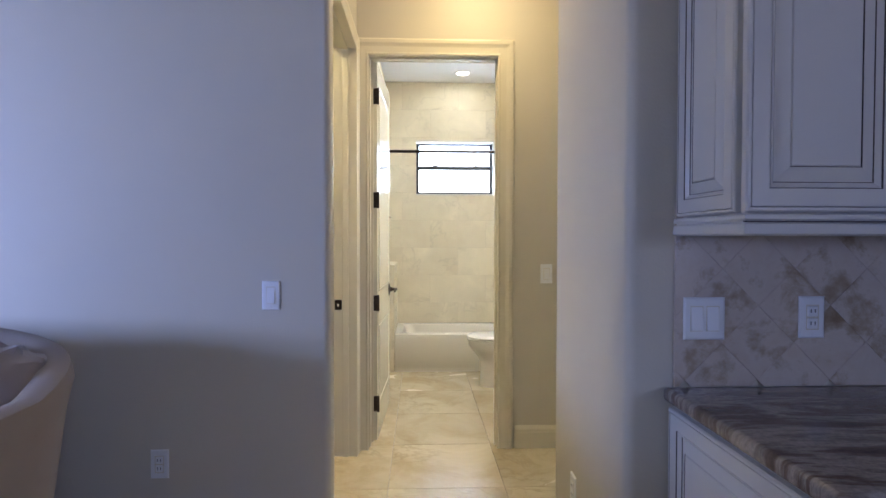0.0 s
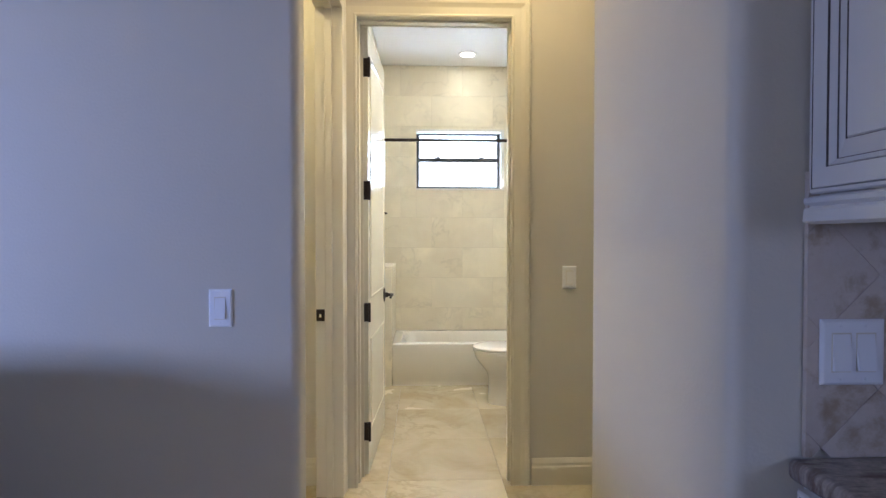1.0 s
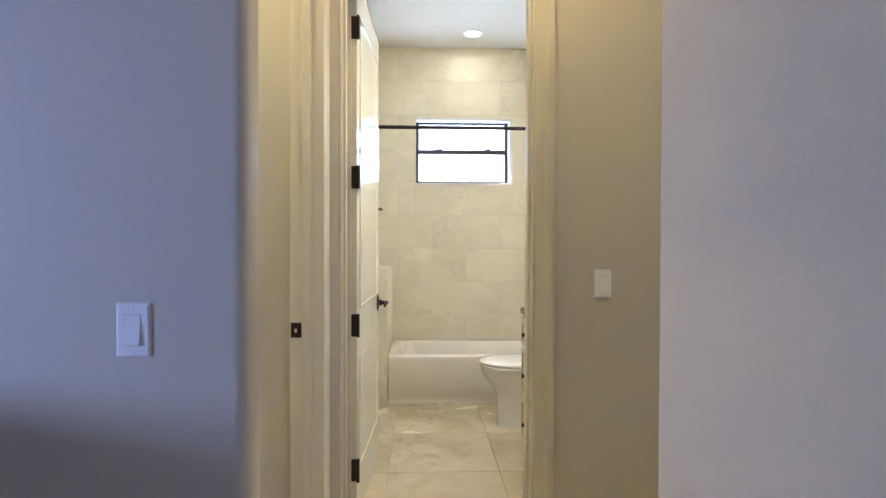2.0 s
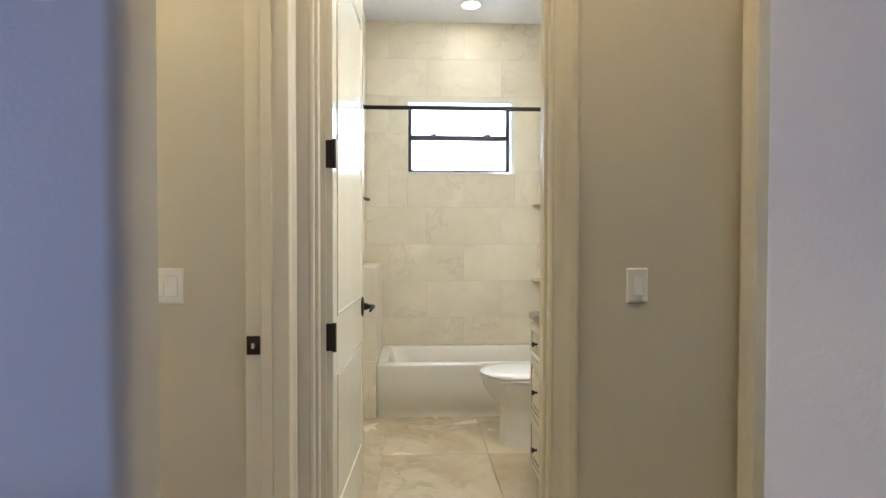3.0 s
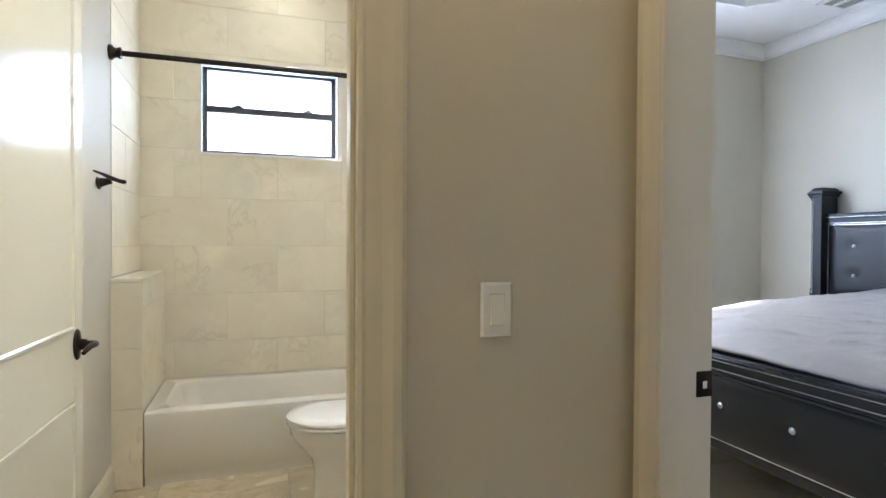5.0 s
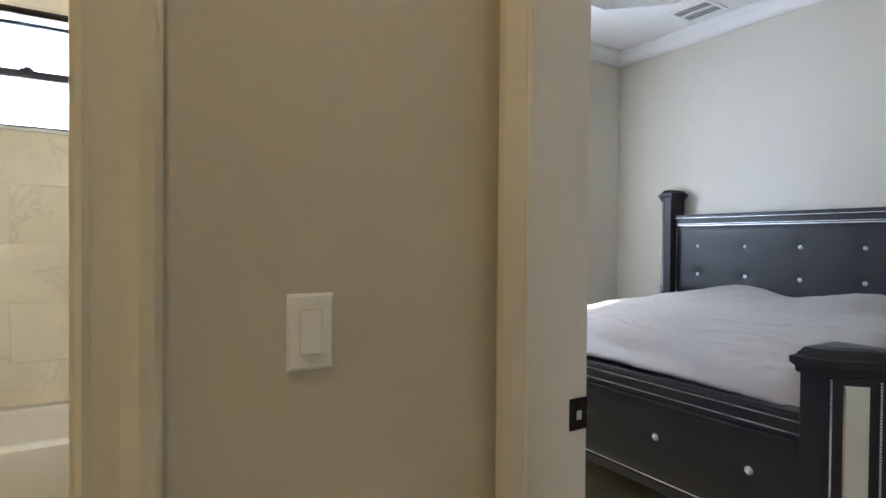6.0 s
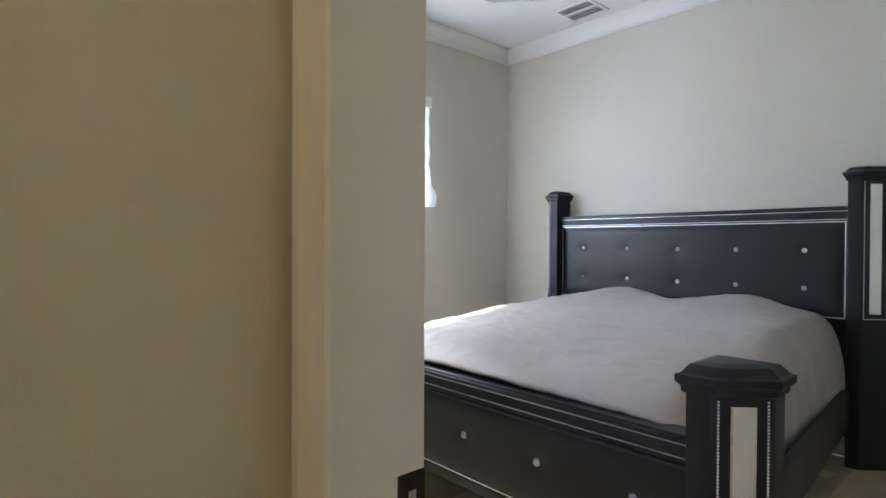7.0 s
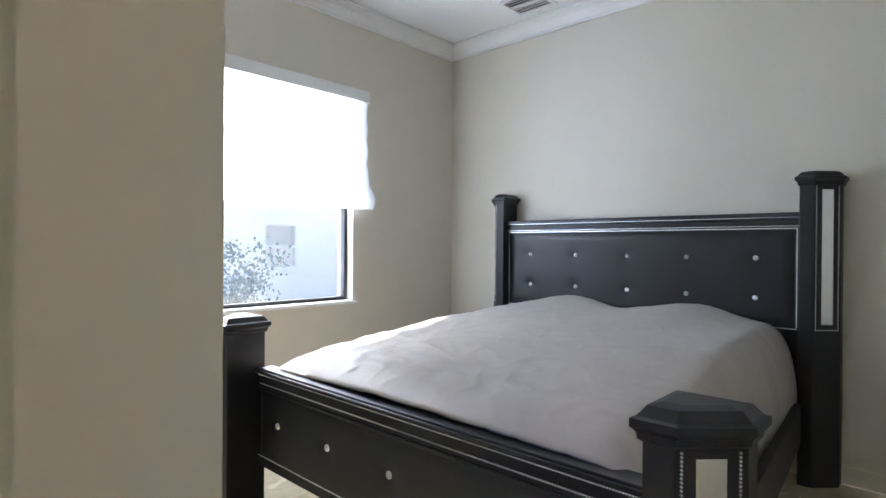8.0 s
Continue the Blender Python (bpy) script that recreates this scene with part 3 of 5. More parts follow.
window("window_utility", UW[0], UW[1], UW[2], UW[3], 5.25, "dark-framed utility window", 1.42, False, FROST)
wl = thing("window_living", "dark frame round an unseen living room window opening", "window", kind="structure")
for a, b, c, d in ((LWN[0], LWN[0] + 0.04, LWN[2], LWN[3]), (LWN[1] - 0.04, LWN[1], LWN[2], LWN[3]), (LWN[0], LWN[1], LWN[2], LWN[2] + 0.04), (LWN[0], LWN[1], LWN[3] - 0.04, LWN[3])):
    part("frame", boxes((-5.09, -5.05, a, b, c, d)), FRAMEM, wl)
# unseen frame, added round the south fill lamp's opening
wl = thing("added_window_south", "dark frame round an unseen living room window opening", "window", kind="structure")
for a, b, c, d in ((LSN[0], LSN[0] + 0.04, LSN[2], LSN[3]), (LSN[1] - 0.04, LSN[1], LSN[2], LSN[3]), (LSN[0], LSN[1], LSN[2], LSN[2] + 0.04), (LSN[0], LSN[1], LSN[3] - 0.04, LSN[3])):
    part("frame", boxes((a, b, -4.245, -4.205, c, d)), FRAMEM, wl)
structure("roof_eave", boxes((-6.0, 6.0, 6.34, 6.95, 2.72, 2.9)), STUCCO, "white stucco soffit of the roof overhang", "eave")
structure("roof", boxes((-5.2, 5.0, -4.4, 6.34, 3.3, 3.5)), STUCCO, "plain flat roof over the rooms", "roof")


# ---- joinery helpers ----
def at_wall(x, y, z, facing):
    """Pose whose local x runs along a wall, z up and -y out of it. facing: the way the wall looks."""
    return pose(x, y, z, 0, 0, {"-y": 0, "-x": -90, "+x": 90, "+y": 180}[facing])


def rect(w, h, inset, depth, arch=0.0):
    """A rectangle in the xz plane, seen from -y, with an optional cambered top."""
    x0, x1, z0, z1 = inset, w - inset, inset, h - inset
    pts = [(x0, -depth, z0), (x1, -depth, z0)]
    n = 8
    for k in range(n + 1):
        u = k / n
        pts.append((x1 + (x0 - x1) * u, -depth, z1 - arch * (1 - math.sin(math.pi * u))))
    return pts


CAB_RINGS = ((0, 0, 0), (0, 0.016, 0), (0.004, 0.02, 0), (0.010, 0.020, 0), (0.0115, 0.017, 1), (0.013, 0.02, 0), (0.052, 0.02, 0), (0.054, 0.0165, 1), (0.056, 0.018, 0), (0.066, 0.010, 0), (0.068, 0.008, 1), (0.072, 0.009, 0), (0.10, 0.018, 0), (0.102, 0.0155, 1), (0.105, 0.0185, 0))


def raised_panel(w, h, rings=CAB_RINGS, scale=1.0):
    bm = bmesh.new()
    loft(bm, [rect(w, h, i * scale, d) for i, d, _ in rings], mats=[k for *_, k in rings[1:]])
    return bm


def knob(parent, x, z, d, r=0.014):
    bm = bmesh.new()
    lathe(bm, [(0.006, 0), (0.005, 0.012), (r * 0.8, 0.016), (r, 0.022), (r * 0.75, 0.028), (0.001, 0.03)], 14, pose(x, -d, z, 90, 0, 0))
    part("knob", bm, BRONZE, parent, "dark bronze knob", smooth=True)


# ---- bathroom door ----
def panel_door(m, w, h):
    d = thing("door", "cream painted two-panel door standing open", "door", m=m)
    t, st = 0.046, 0.075
    lock0, lock1, bot, top = 0.73, 0.95, 0.22, h - 0.13
    bm = boxes((0, st, -t, 0, 0, h), (w - st, w, -t, 0, 0, h), (st, w - st, -t, 0, 0, bot), (st, w - st, -t, 0, lock0, lock1), (st, w - st, -t, 0, top, h), bevel=0.002)
    part("leaf", bm, DOORP, d)
    for z0, z1, arch in ((bot, lock0, 0.0), (lock1, top, 0.035)):
        bm = bmesh.new()
        pw, ph = w - 2 * st, z1 - z0
        rings = ((0, t - 0.001, 0), (0.001, t + 0.004, 0), (0.010, t + 0.005, 0), (0.016, t - 0.002, 0), (0.030, t - 0.016, 0), (0.036, t - 0.020, 0), (0.048, t - 0.020, 0), (0.052, t - 0.016, 0), (0.088, t - 0.005, 0), (0.092, t - 0.004, 0))
        loft(bm, [rect(pw, ph, i, dd, arch) for i, dd, _ in rings])
        bmesh.ops.translate(bm, verts=bm.verts[:], vec=(st, 0, z0))
        part("panel", bm, DOORP, d)
    # lever set
    rose = bmesh.new()
    z, x = 0.905, w - 0.062
    lathe(rose, [(0.03, 0), (0.033, 0.003), (0.030, 0.008), (0.012, 0.012), (0.010, 0.03)], 20, pose(x, -t, z, 90, 0, 0) @ Matrix.Diagonal((0.85, 1.5, 1, 1)))
    hd = part("door_handle", rose, BRONZE, d, "dark bronze lever handle", smooth=True)
    lev = bmesh.new()
    tube(lev, [(x, -t - 0.028, z), (x, -t - 0.05, z), (x - 0.02, -t - 0.058, z + 0.003), (x - 0.06, -t - 0.06, z + 0.006), (x - 0.10, -t - 0.057, z - 0.002), (x - 0.115, -t - 0.055, z - 0.008)], [0.011, 0.011, 0.011, 0.009, 0.008, 0.006], 10)
    part("lever", lev, BRONZE, hd, smooth=True)
    for z in (0.235, 0.885, 1.545, 2.205):
        bm = boxes((-0.005, 0.0, -t - 0.001, 0.009, z - 0.05, z + 0.05), bevel=0.002)
        tube(bm, [(-0.006, -t - 0.006, z - 0.052), (-0.006, -t - 0.006, z + 0.052)], 0.007, 8)
        part("hinge", bm, BRONZE, d, "dark bronze hinge")
    return d


panel_door(pose(-0.351, 3.434, 0.012, 0, 0, 87.5), 0.79, 2.42)
hinge_side = bpy.data.objects["door_frame_bathroom"]
for z in (0.247, 0.897, 1.557, 2.217):
    bm = boxes((DB0 - 0.001, DB0 + 0.004, VB + 0.084, VB + 0.124, z - 0.05, z + 0.05), bevel=0.0015)
    part("hinge_leaf", bm, BRONZE, hinge_side)
for frame_name, x0, x1, y in (("door_frame_west", VL - 0.122, VL - 0.080, DL1), ("door_frame_bedroom", RX0 - 0.045, RX0 + 0.0, DL1)):
    bm = boxes((x0, x1, y - 0.004, y + 0.001, 0.885, 0.945), bevel=0.0015)
    sp = part("strike_plate", bm, BRONZE, bpy.data.objects[frame_name], "dark bronze strike plate")
    part("strike_hole", boxes((x0 + 0.015, x1 - 0.017, y - 0.0048, y - 0.0035, 0.905, 0.922)), CHROME, sp)


# ---- switch plates and outlets ----
def wall_plate(name, label, x, y, z, facing, gangs, kind, group=""):
    w, h = (0.074, 0.12) if gangs == 1 else (0.119, 0.12)
    p = thing(name, label, "light switch" if kind != "outlet" else "outlet", group, at_wall(x, y, z, facing))
    bm = bmesh.new()
    loft(bm, [[(a * (w / 2 - i), -d, b * (h / 2 - i)) for a, b in ((-1, -1), (1, -1), (1, 1), (-1, 1))] for i, d in ((0, 0), (0, 0.003), (0.004, 0.0065), (0.006, 0.007))])
    plate = part("plate", bm, PLASTIC, p)
    for g in range(gangs):
        cx = 0 if gangs == 1 else (-0.023 + 0.046 * g)
        part("gap", boxes((cx - 0.0185, cx + 0.0185, -0.0072, -0.004, -0.036, 0.036)), TRIM, plate)
        if kind == "outlet":
            for s in (-1, 1):
                part("socket", boxes((cx - 0.0165, cx + 0.0165, -0.0095, -0.004, s * 0.0175 - 0.016, s * 0.0175 + 0.016), bevel=0.003), PLASTIC, plate)
                for k in (-1, 1):
                    part("slot", boxes((cx + k * 0.006 - 0.0012, cx + k * 0.006 + 0.0012, -0.0102, -0.009, s * 0.0175 - 0.004, s * 0.0175 + 0.006)), DARKGAP, plate)
        else:
            bm = bmesh.new()
            a, b = (cx - 0.0165, cx + 0.0165)
            rows = [[(a, -0.005, -0.034), (b, -0.005, -0.034), (b, -0.005, 0.034), (a, -0.005, 0.034)],
                    [(a, -0.0135, -0.033), (b, -0.0135, -0.033), (b, -0.0075, 0.033), (a, -0.0075, 0.033)]]
            loft(bm, rows)
            part("rocker", bm, PLASTIC, p)
            if kind == "dimmer" and g == 0:
                part("slider", boxes((cx - 0.012, cx - 0.009, -0.0115, -0.0095, -0.005, 0.012)), DARKGAP, p)
        for s in (-1, 1):
            bm = bmesh.new()
            lathe(bm, [(0.0032, 0), (0.003, 0.0015), (0.001, 0.002)], 8, pose(cx, -0.0066, s * 0.048, 90, 0, 0))
            part("screw", bm, PLASTIC, p)
    return p


wall_plate("light_switch", "white rocker light switch on the greige living room wall", -0.655, LW0, 1.077, "-y", 1, "rocker")
wall_plate("light_switch", "white rocker light switch beside the bathroom door", 0.757, VB, 1.093, "-y", 1, "rocker")
wall_plate("double_light_switch", "white two-gang dimmer and rocker plate on the cream wall", -0.855, 3.345, 1.091, "-y", 2, "dimmer")
wall_plate("double_light_switch", "white two-gang rocker plate on the stone backsplash", 0.769, NICHE - 0.012, 1.092, "-y", 2, "rocker")
wall_plate("wall_outlet", "white duplex outlet on the stone backsplash", 1.082, NICHE - 0.012, 1.0945, "-y", 1, "outlet")
wall_plate("wall_outlet", "white duplex outlet low on the greige living room wall", -1.116, LW0, 0.374, "-y", 1, "outlet")
wall_plate("wall_outlet", "white duplex outlet low on the passage wall", PX + 0.016, 1.99, 0.335, "-x", 1, "outlet")


# ---- recessed lights, vents ----
def can_light(x, y, z, label):
    c = thing("recessed_light", label, "ceiling light", "recessed ceiling lights", pose(x, y, z))
    bm = bmesh.new()
    loft(bm, [[(r * math.cos(2 * math.pi * k / 28), r * math.sin(2 * math.pi * k / 28), d) for k in range(28)] for r, d in ((0.095, 0.0), (0.094, -0.004), (0.085, -0.007), (0.07, -0.004), (0.066, -0.001))], cap=False)
    part("trim_ring", bm, PLASTIC, c, smooth=True)
    bm = bmesh.new()
    lathe(bm, [(0.066, -0.001), (0.066, -0.0035), (0.05, -0.005)], 28)
    part("diffuser", bm, LAMPGLOW, c)


can_light(0.41, 5.63, HB, "lit round recessed ceiling light over the bathtub")
# made-up can above the bathroom floor, holds the ceiling fill
can_light(0.60, 3.85, HB, "unseen recessed ceiling light added to fill the bathroom")


# invented glowing fixture, gives the bathroom side fill a place
def bath_fill_fixture():
    v = thing("bath_fill_fixture", "added unseen bronze bar fixture that brightens the bathroom", "wall lamp")
    part("back_plate", boxes((BX1 - 0.022, BX1 - 0.001, 3.58, 4.14, 2.02, 2.10), bevel=0.006, seg=2), BRONZE, v)
    for k in range(3):
        bm = bmesh.new()
        lathe(bm, [(0.018, 0.06), (0.024, 0.05), (0.034, 0.0), (0.046, -0.06), (0.044, -0.06), (0.030, 0.0)], 18, pose(BX1 - 0.062, 3.66 + 0.2 * k, 2.06))
        shade_part = part("glass_shade", bm, LAMPGLOW, v, smooth=True)
        bm = bmesh.new()
        tube(bm, [(BX1 - 0.022, 3.66 + 0.2 * k, 2.08), (BX1 - 0.045, 3.66 + 0.2 * k, 2.11), (BX1 - 0.062, 3.66 + 0.2 * k, 2.115)], 0.007, 8)
        part("arm", bm, BRONZE, shade_part)


bath_fill_fixture()
can_light(0.3, 2.8, H - 0.004, "lit round recessed ceiling light in the vestibule")
can_light(-1.1, 2.85, H, "lit round recessed ceiling light in the lobby")


def grille(name, x0, x1, y0, y1, z, label, slats, along="x"):
    g = thing(name, label, "vent")
    part("backing", boxes((x0 + 0.02, x1 - 0.02, y0 + 0.02, y1 - 0.02, z - 0.003, z)), GLAZE, g)
    part("frame", boxes((x0, x0 + 0.028, y0, y1, z - 0.012, z), (x1 - 0.028, x1, y0, y1, z - 0.012, z), (x0 + 0.028, x1 - 0.028, y0, y0 + 0.028, z - 0.012, z), (x0 + 0.028, x1 - 0.028, y1 - 0.028, y1, z - 0.012, z), bevel=0.002), CEIL, g)
    for k in range(slats):
        bm = bmesh.new()
        if along == "y":
            c = x0 + 0.028 + (k + 0.5) * (x1 - x0 - 0.056) / slats
            box(bm, -0.006, 0.006, y0 + 0.028, y1 - 0.028, -0.001, 0.001)
            part("slat", bm, CEIL, g, m=pose(c, 0, z - 0.009, 0, -50, 0))
        else:
            c = y0 + 0.028 + (k + 0.5) * (y1 - y0 - 0.056) / slats
            box(bm, x0 + 0.028, x1 - 0.028, -0.006, 0.006, -0.001, 0.001)
            part("slat", bm, CEIL, g, m=pose(0, c, z - 0.009, -35, 0, 0))
    return g


g = grille("ceiling_vent", 4.27, 4.555, 4.93, 5.26, H, "white slatted air vent in the bedroom ceiling", 7, "y")
part("mullion", boxes((4.40, 4.425, 4.958, 5.232, H - 0.0125, H - 0.002)), CEIL, g)
grille("exhaust_fan", 0.62, 0.90, 3.95, 4.23, HB, "white slatted exhaust fan cover in the bathroom ceiling", 7)

# ---- bathroom fittings ----
def bathtub():
    t = thing("bathtub", "off-white built-in bathtub with a plain apron", "bathtub")
    x0, x1, y0, y1, z = -0.276, BX1 - 0.012, 5.262, BY - 0.012, 0.372

    def rr(a, b, c, d, r, zz, n=6):
        pts = []
        for cx, cy, s in ((b - r, c + r, -90), (b - r, d - r, 0), (a + r, d - r, 90), (a + r, c + r, 180)):
            pts += [(cx + r * math.cos(radians(s + 90 * k / n)), cy + r * math.sin(radians(s + 90 * k / n)), zz) for k in range(n + 1)]
        return pts
    bm = bmesh.new()
    loft(bm, [rr(x0, x1, y0 + 0.012, y1, 0.003, 0.0), rr(x0, x1, y0 + 0.012, y1, 0.003, 0.05), rr(x0, x1, y0 + 0.002, y1, 0.003, 0.062), rr(x0, x1, y0, y1, 0.003, z - 0.03), rr(x0, x1, y0 + 0.004, y1, 0.004, z - 0.008), rr(x0, x1, y0 + 0.014, y1, 0.008, z),
              rr(x0 + 0.07, x1 - 0.09, y0 + 0.075, y1 - 0.055, 0.10, z), rr(x0 + 0.085, x1 - 0.105, y0 + 0.09, y1 - 0.07, 0.11, z - 0.02), rr(x0 + 0.15, x1 - 0.14, y0 + 0.12, y1 - 0.10, 0.12, 0.12), rr(x0 + 0.22, x1 - 0.2, y0 + 0.18, y1 - 0.16, 0.10, 0.08)])
    part("tub", bm, TUBW, t, smooth=True)
    bm = bmesh.new()
    lathe(bm, [(0.03, 0), (0.03, 0.004), (0.02, 0.006)], 16, pose(x1 - 0.26, (y0 + y1) / 2, 0.081))
    part("drain", bm, BRONZE, t)


bathtub()


def toilet():
    t = thing("toilet", "white skirted toilet with the lid closed", "toilet", m=pose(0.385, 4.755, 0))

    def egg(x0, x1, w, z, n=28):
        cx = x0 + (x1 - x0) * 0.42
        return [(cx + ((x1 - cx) if math.cos(a) > 0 else (cx - x0)) * math.cos(a), w / 2 * math.sin(a), z) for a in (2 * math.pi * k / n for k in range(n))]
    bm = bmesh.new()
    loft(bm, [egg(0.118, 0.72, 0.245, 0.0), egg(0.116, 0.72, 0.25, 0.02), egg(0.122, 0.72, 0.24, 0.10), egg(0.122, 0.70, 0.238, 0.2), egg(0.105, 0.68, 0.258, 0.255), egg(0.055, 0.66, 0.32, 0.310), egg(0.018, 0.64, 0.36, 0.365), egg(0.012, 0.64, 0.365, 0.405), egg(0.02, 0.63, 0.35, 0.41)])
    part("bowl", bm, PORCELAIN, t, smooth=True)
    bm = bmesh.new()
    loft(bm, [egg(0.004, 0.52, 0.372, 0.411), egg(0.0, 0.52, 0.38, 0.416), egg(0.0, 0.52, 0.38, 0.424), egg(0.006, 0.52, 0.37, 0.429)])
    part("seat", bm, PORCELAIN, t, smooth=True)
    bm = bmesh.new()
    loft(bm, [egg(0.006, 0.51, 0.37, 0.433), egg(-0.002, 0.52, 0.382, 0.437), egg(-0.002, 0.52, 0.382, 0.446), egg(0.012, 0.51, 0.36, 0.456), egg(0.06, 0.47, 0.27, 0.461)])
    part("lid", bm, PORCELAIN, t, smooth=True)
    part("tank", boxes((0.66, 0.865, -0.2, 0.2, 0.40, 0.78), bevel=0.025, seg=3), PORCELAIN, t, smooth=True)
    part("tank_lid", boxes((0.645, 0.872, -0.21, 0.21, 0.78, 0.815), bevel=0.01, seg=2), PORCELAIN, t)
    part("foot", boxes((0.5, 0.83, -0.11, 0.11, 0.0, 0.42), bevel=0.02, seg=2), PORCELAIN, t)
    bm = bmesh.new()
    tube(bm, [(0.655, 0.15, 0.72), (0.635, 0.15, 0.72), (0.632, 0.10, 0.715)], 0.007, 8)
    part("flush_lever", bm, CHROME, t)


toilet()


def vanity():
    x0, x1, y0, y1 = 0.59, BX1 - 0.002, 3.53, 4.185
    v = thing("vanity_cabinet", "cream glazed vanity cabinet with raised-panel drawers", "cabinet")
    part("body", boxes((x0, x1, y0, y1, 0.10, 0.845), bevel=0.002), VANW, v)
    part("toe_kick", boxes((x0 + 0.06, x1, y0 + 0.002, y1 - 0.002, 0.0, 0.10)), GLAZE, v)
    yw = (y1 - y0) / 2 - 0.012
    for k in range(2):
        yy = y1 - 0.008 - k * (yw + 0.008)
        for z0, z1 in ((0.115, 0.37), (0.378, 0.66), (0.668, 0.832)):
            d = part("drawer", raised_panel(yw, z1 - z0, scale=0.62), (VANW, GLAZE), v, m=pose(x0 - 0.0005, yy, z0, 0, 0, -90))
            knob(d, yw / 2, (z1 - z0) / 2, 0.018, 0.013)


def counter_top(name, x0, x1, y0, y1, z0, z1, label):
    c = tagged(new(name, mesh(name, boxes((x0, x1, y0, y1, z0, z1), bevel=0.014, seg=4), GRANITE, smooth=True)), label, "countertop")
    return c


vanity()
counter_top("countertop", 0.565, BX1 - 0.002, 3.50, 4.205, 0.846, 0.885, "brown veined granite top on the bathroom vanity")


def shower_rod():
    r = thing("shower_rod", "dark bronze shower curtain rod over the bathtub", "shower rod")
    y, z = 5.25, 2.15
    bm = bmesh.new()
    tube(bm, [(BX0 + 0.01, y, z), (BX1 - 0.01, y, z)], 0.0135, 14)
    part("rod", bm, BRONZE, r, smooth=True)
    for x, s in ((BX0, 1), (BX1, -1)):
        bm = bmesh.new()
        lathe(bm, [(0.036, 0.001), (0.037, 0.012), (0.026, 0.022), (0.022, 0.034), (0.027, 0.042), (0.027, 0.052), (0.016, 0.058)], 20, pose(x, y, z, 0, 90 * s, 0))
        part("end_flange", bm, BRONZE, r, smooth=True)
    for dx in (0.0, 0.02):
        bm = bmesh.new()
        tube(bm, [(1.02 + dx, y + 0.018 * math.sin(a), z - 0.012 + 0.026 * math.cos(a)) for a in (2 * math.pi * k / 12 for k in range(12))], 0.0018, 6)
        part("curtain_ring", bm, CHROME, r)


shower_rod()
sh = thing("shower", "dark bronze shower head on a bent arm", "shower")
bm = bmesh.new()
tube(bm, [(BX1 - 0.012, 5.62, 2.04), (1.14, 5.62, 2.05), (1.08, 5.62, 2.03), (1.04, 5.62, 1.99)], 0.009, 10)
part("arm", bm, BRONZE, sh, smooth=True)
bm = bmesh.new()
lathe(bm, [(0.012, 0.05), (0.02, 0.035), (0.05, 0.012), (0.056, 0.0), (0.05, -0.004)], 20, pose(1.01, 5.62, 1.95, 0, 40, 0))
part("head", bm, BRONZE, sh, smooth=True)
bm = bmesh.new()
lathe(bm, [(0.03, 0), (0.03, 0.005), (0.012, 0.012)], 16, pose(BX1 - 0.0125, 5.62, 2.04, 0, -90, 0))
part("flange", bm, BRONZE, sh, smooth=True)
for z in (0.90, 1.52):
    s = thing("corner_shelf", "cream stone corner shelf above the bathtub", "shelf", "corner shelves")
    bm = bmesh.new()
    prism(bm, [(BX1 - 0.012, BY - 0.012)] + [(BX1 - 0.012 - 0.25 * math.cos(radians(a)), BY - 0.012 - 0.25 * math.sin(radians(a))) for a in range(0, 91, 15)][::-1], z, z + 0.02, 0.003)
    part("slab", bm, WALLT, s)
hk = thing("robe_hook", "dark bronze robe hook with a swept arm on the bathroom wall", "hook")
bm = bmesh.new()
lathe(bm, [(0.030, 0.0), (0.030, 0.005), (0.022, 0.010), (0.017, 0.030), (0.014, 0.058)], 16, pose(BX0, 5.03, 1.495, 0, 78, 0))
part("post", bm, BRONZE, hk, smooth=True)
bm = bmesh.new()
tube(bm, [(BX0 + 0.012, 4.92, 1.538), (BX0 + 0.035, 4.97, 1.530), (BX0 + 0.058, 5.01, 1.518), (BX0 + 0.085, 5.03, 1.508), (BX0 + 0.105, 5.04, 1.504), (BX0 + 0.114, 5.042, 1.505)], [0.004, 0.007, 0.010, 0.009, 0.010, 0.006], 10)
part("arm", bm, BRONZE, hk, smooth=True)

# tiled ledge at the end of the tub
ledge = structure("tiled_ledge", boxes((BX0, -0.292, 5.262, BY, 0, 1.03)), GROUTW, "travertine clad ledge at the end of the bathtub", "ledge")
part("cap", boxes((BX0 + 0.0005, -0.2795, 5.2505, BY - 0.013, 1.031, 1.050), bevel=0.003, seg=2), WALLT, ledge)
part("side_slab", boxes((-0.2915, -0.280, 5.262, BY - 0.013, 0.378, 0.897)), WALLT, ledge)
part("side_slab", boxes((-0.2915, -0.280, 5.262, BY - 0.013, 0.900, 1.03)), WALLT, ledge)
for z0, z1 in ((0.002, 0.40), (0.403, 0.70), (0.703, 1.03)):
    part("front_tile", boxes((BX0 + 0.001, -0.28, 5.251, 5.2615, z0, z1), bevel=0.0015), WALLT, ledge)

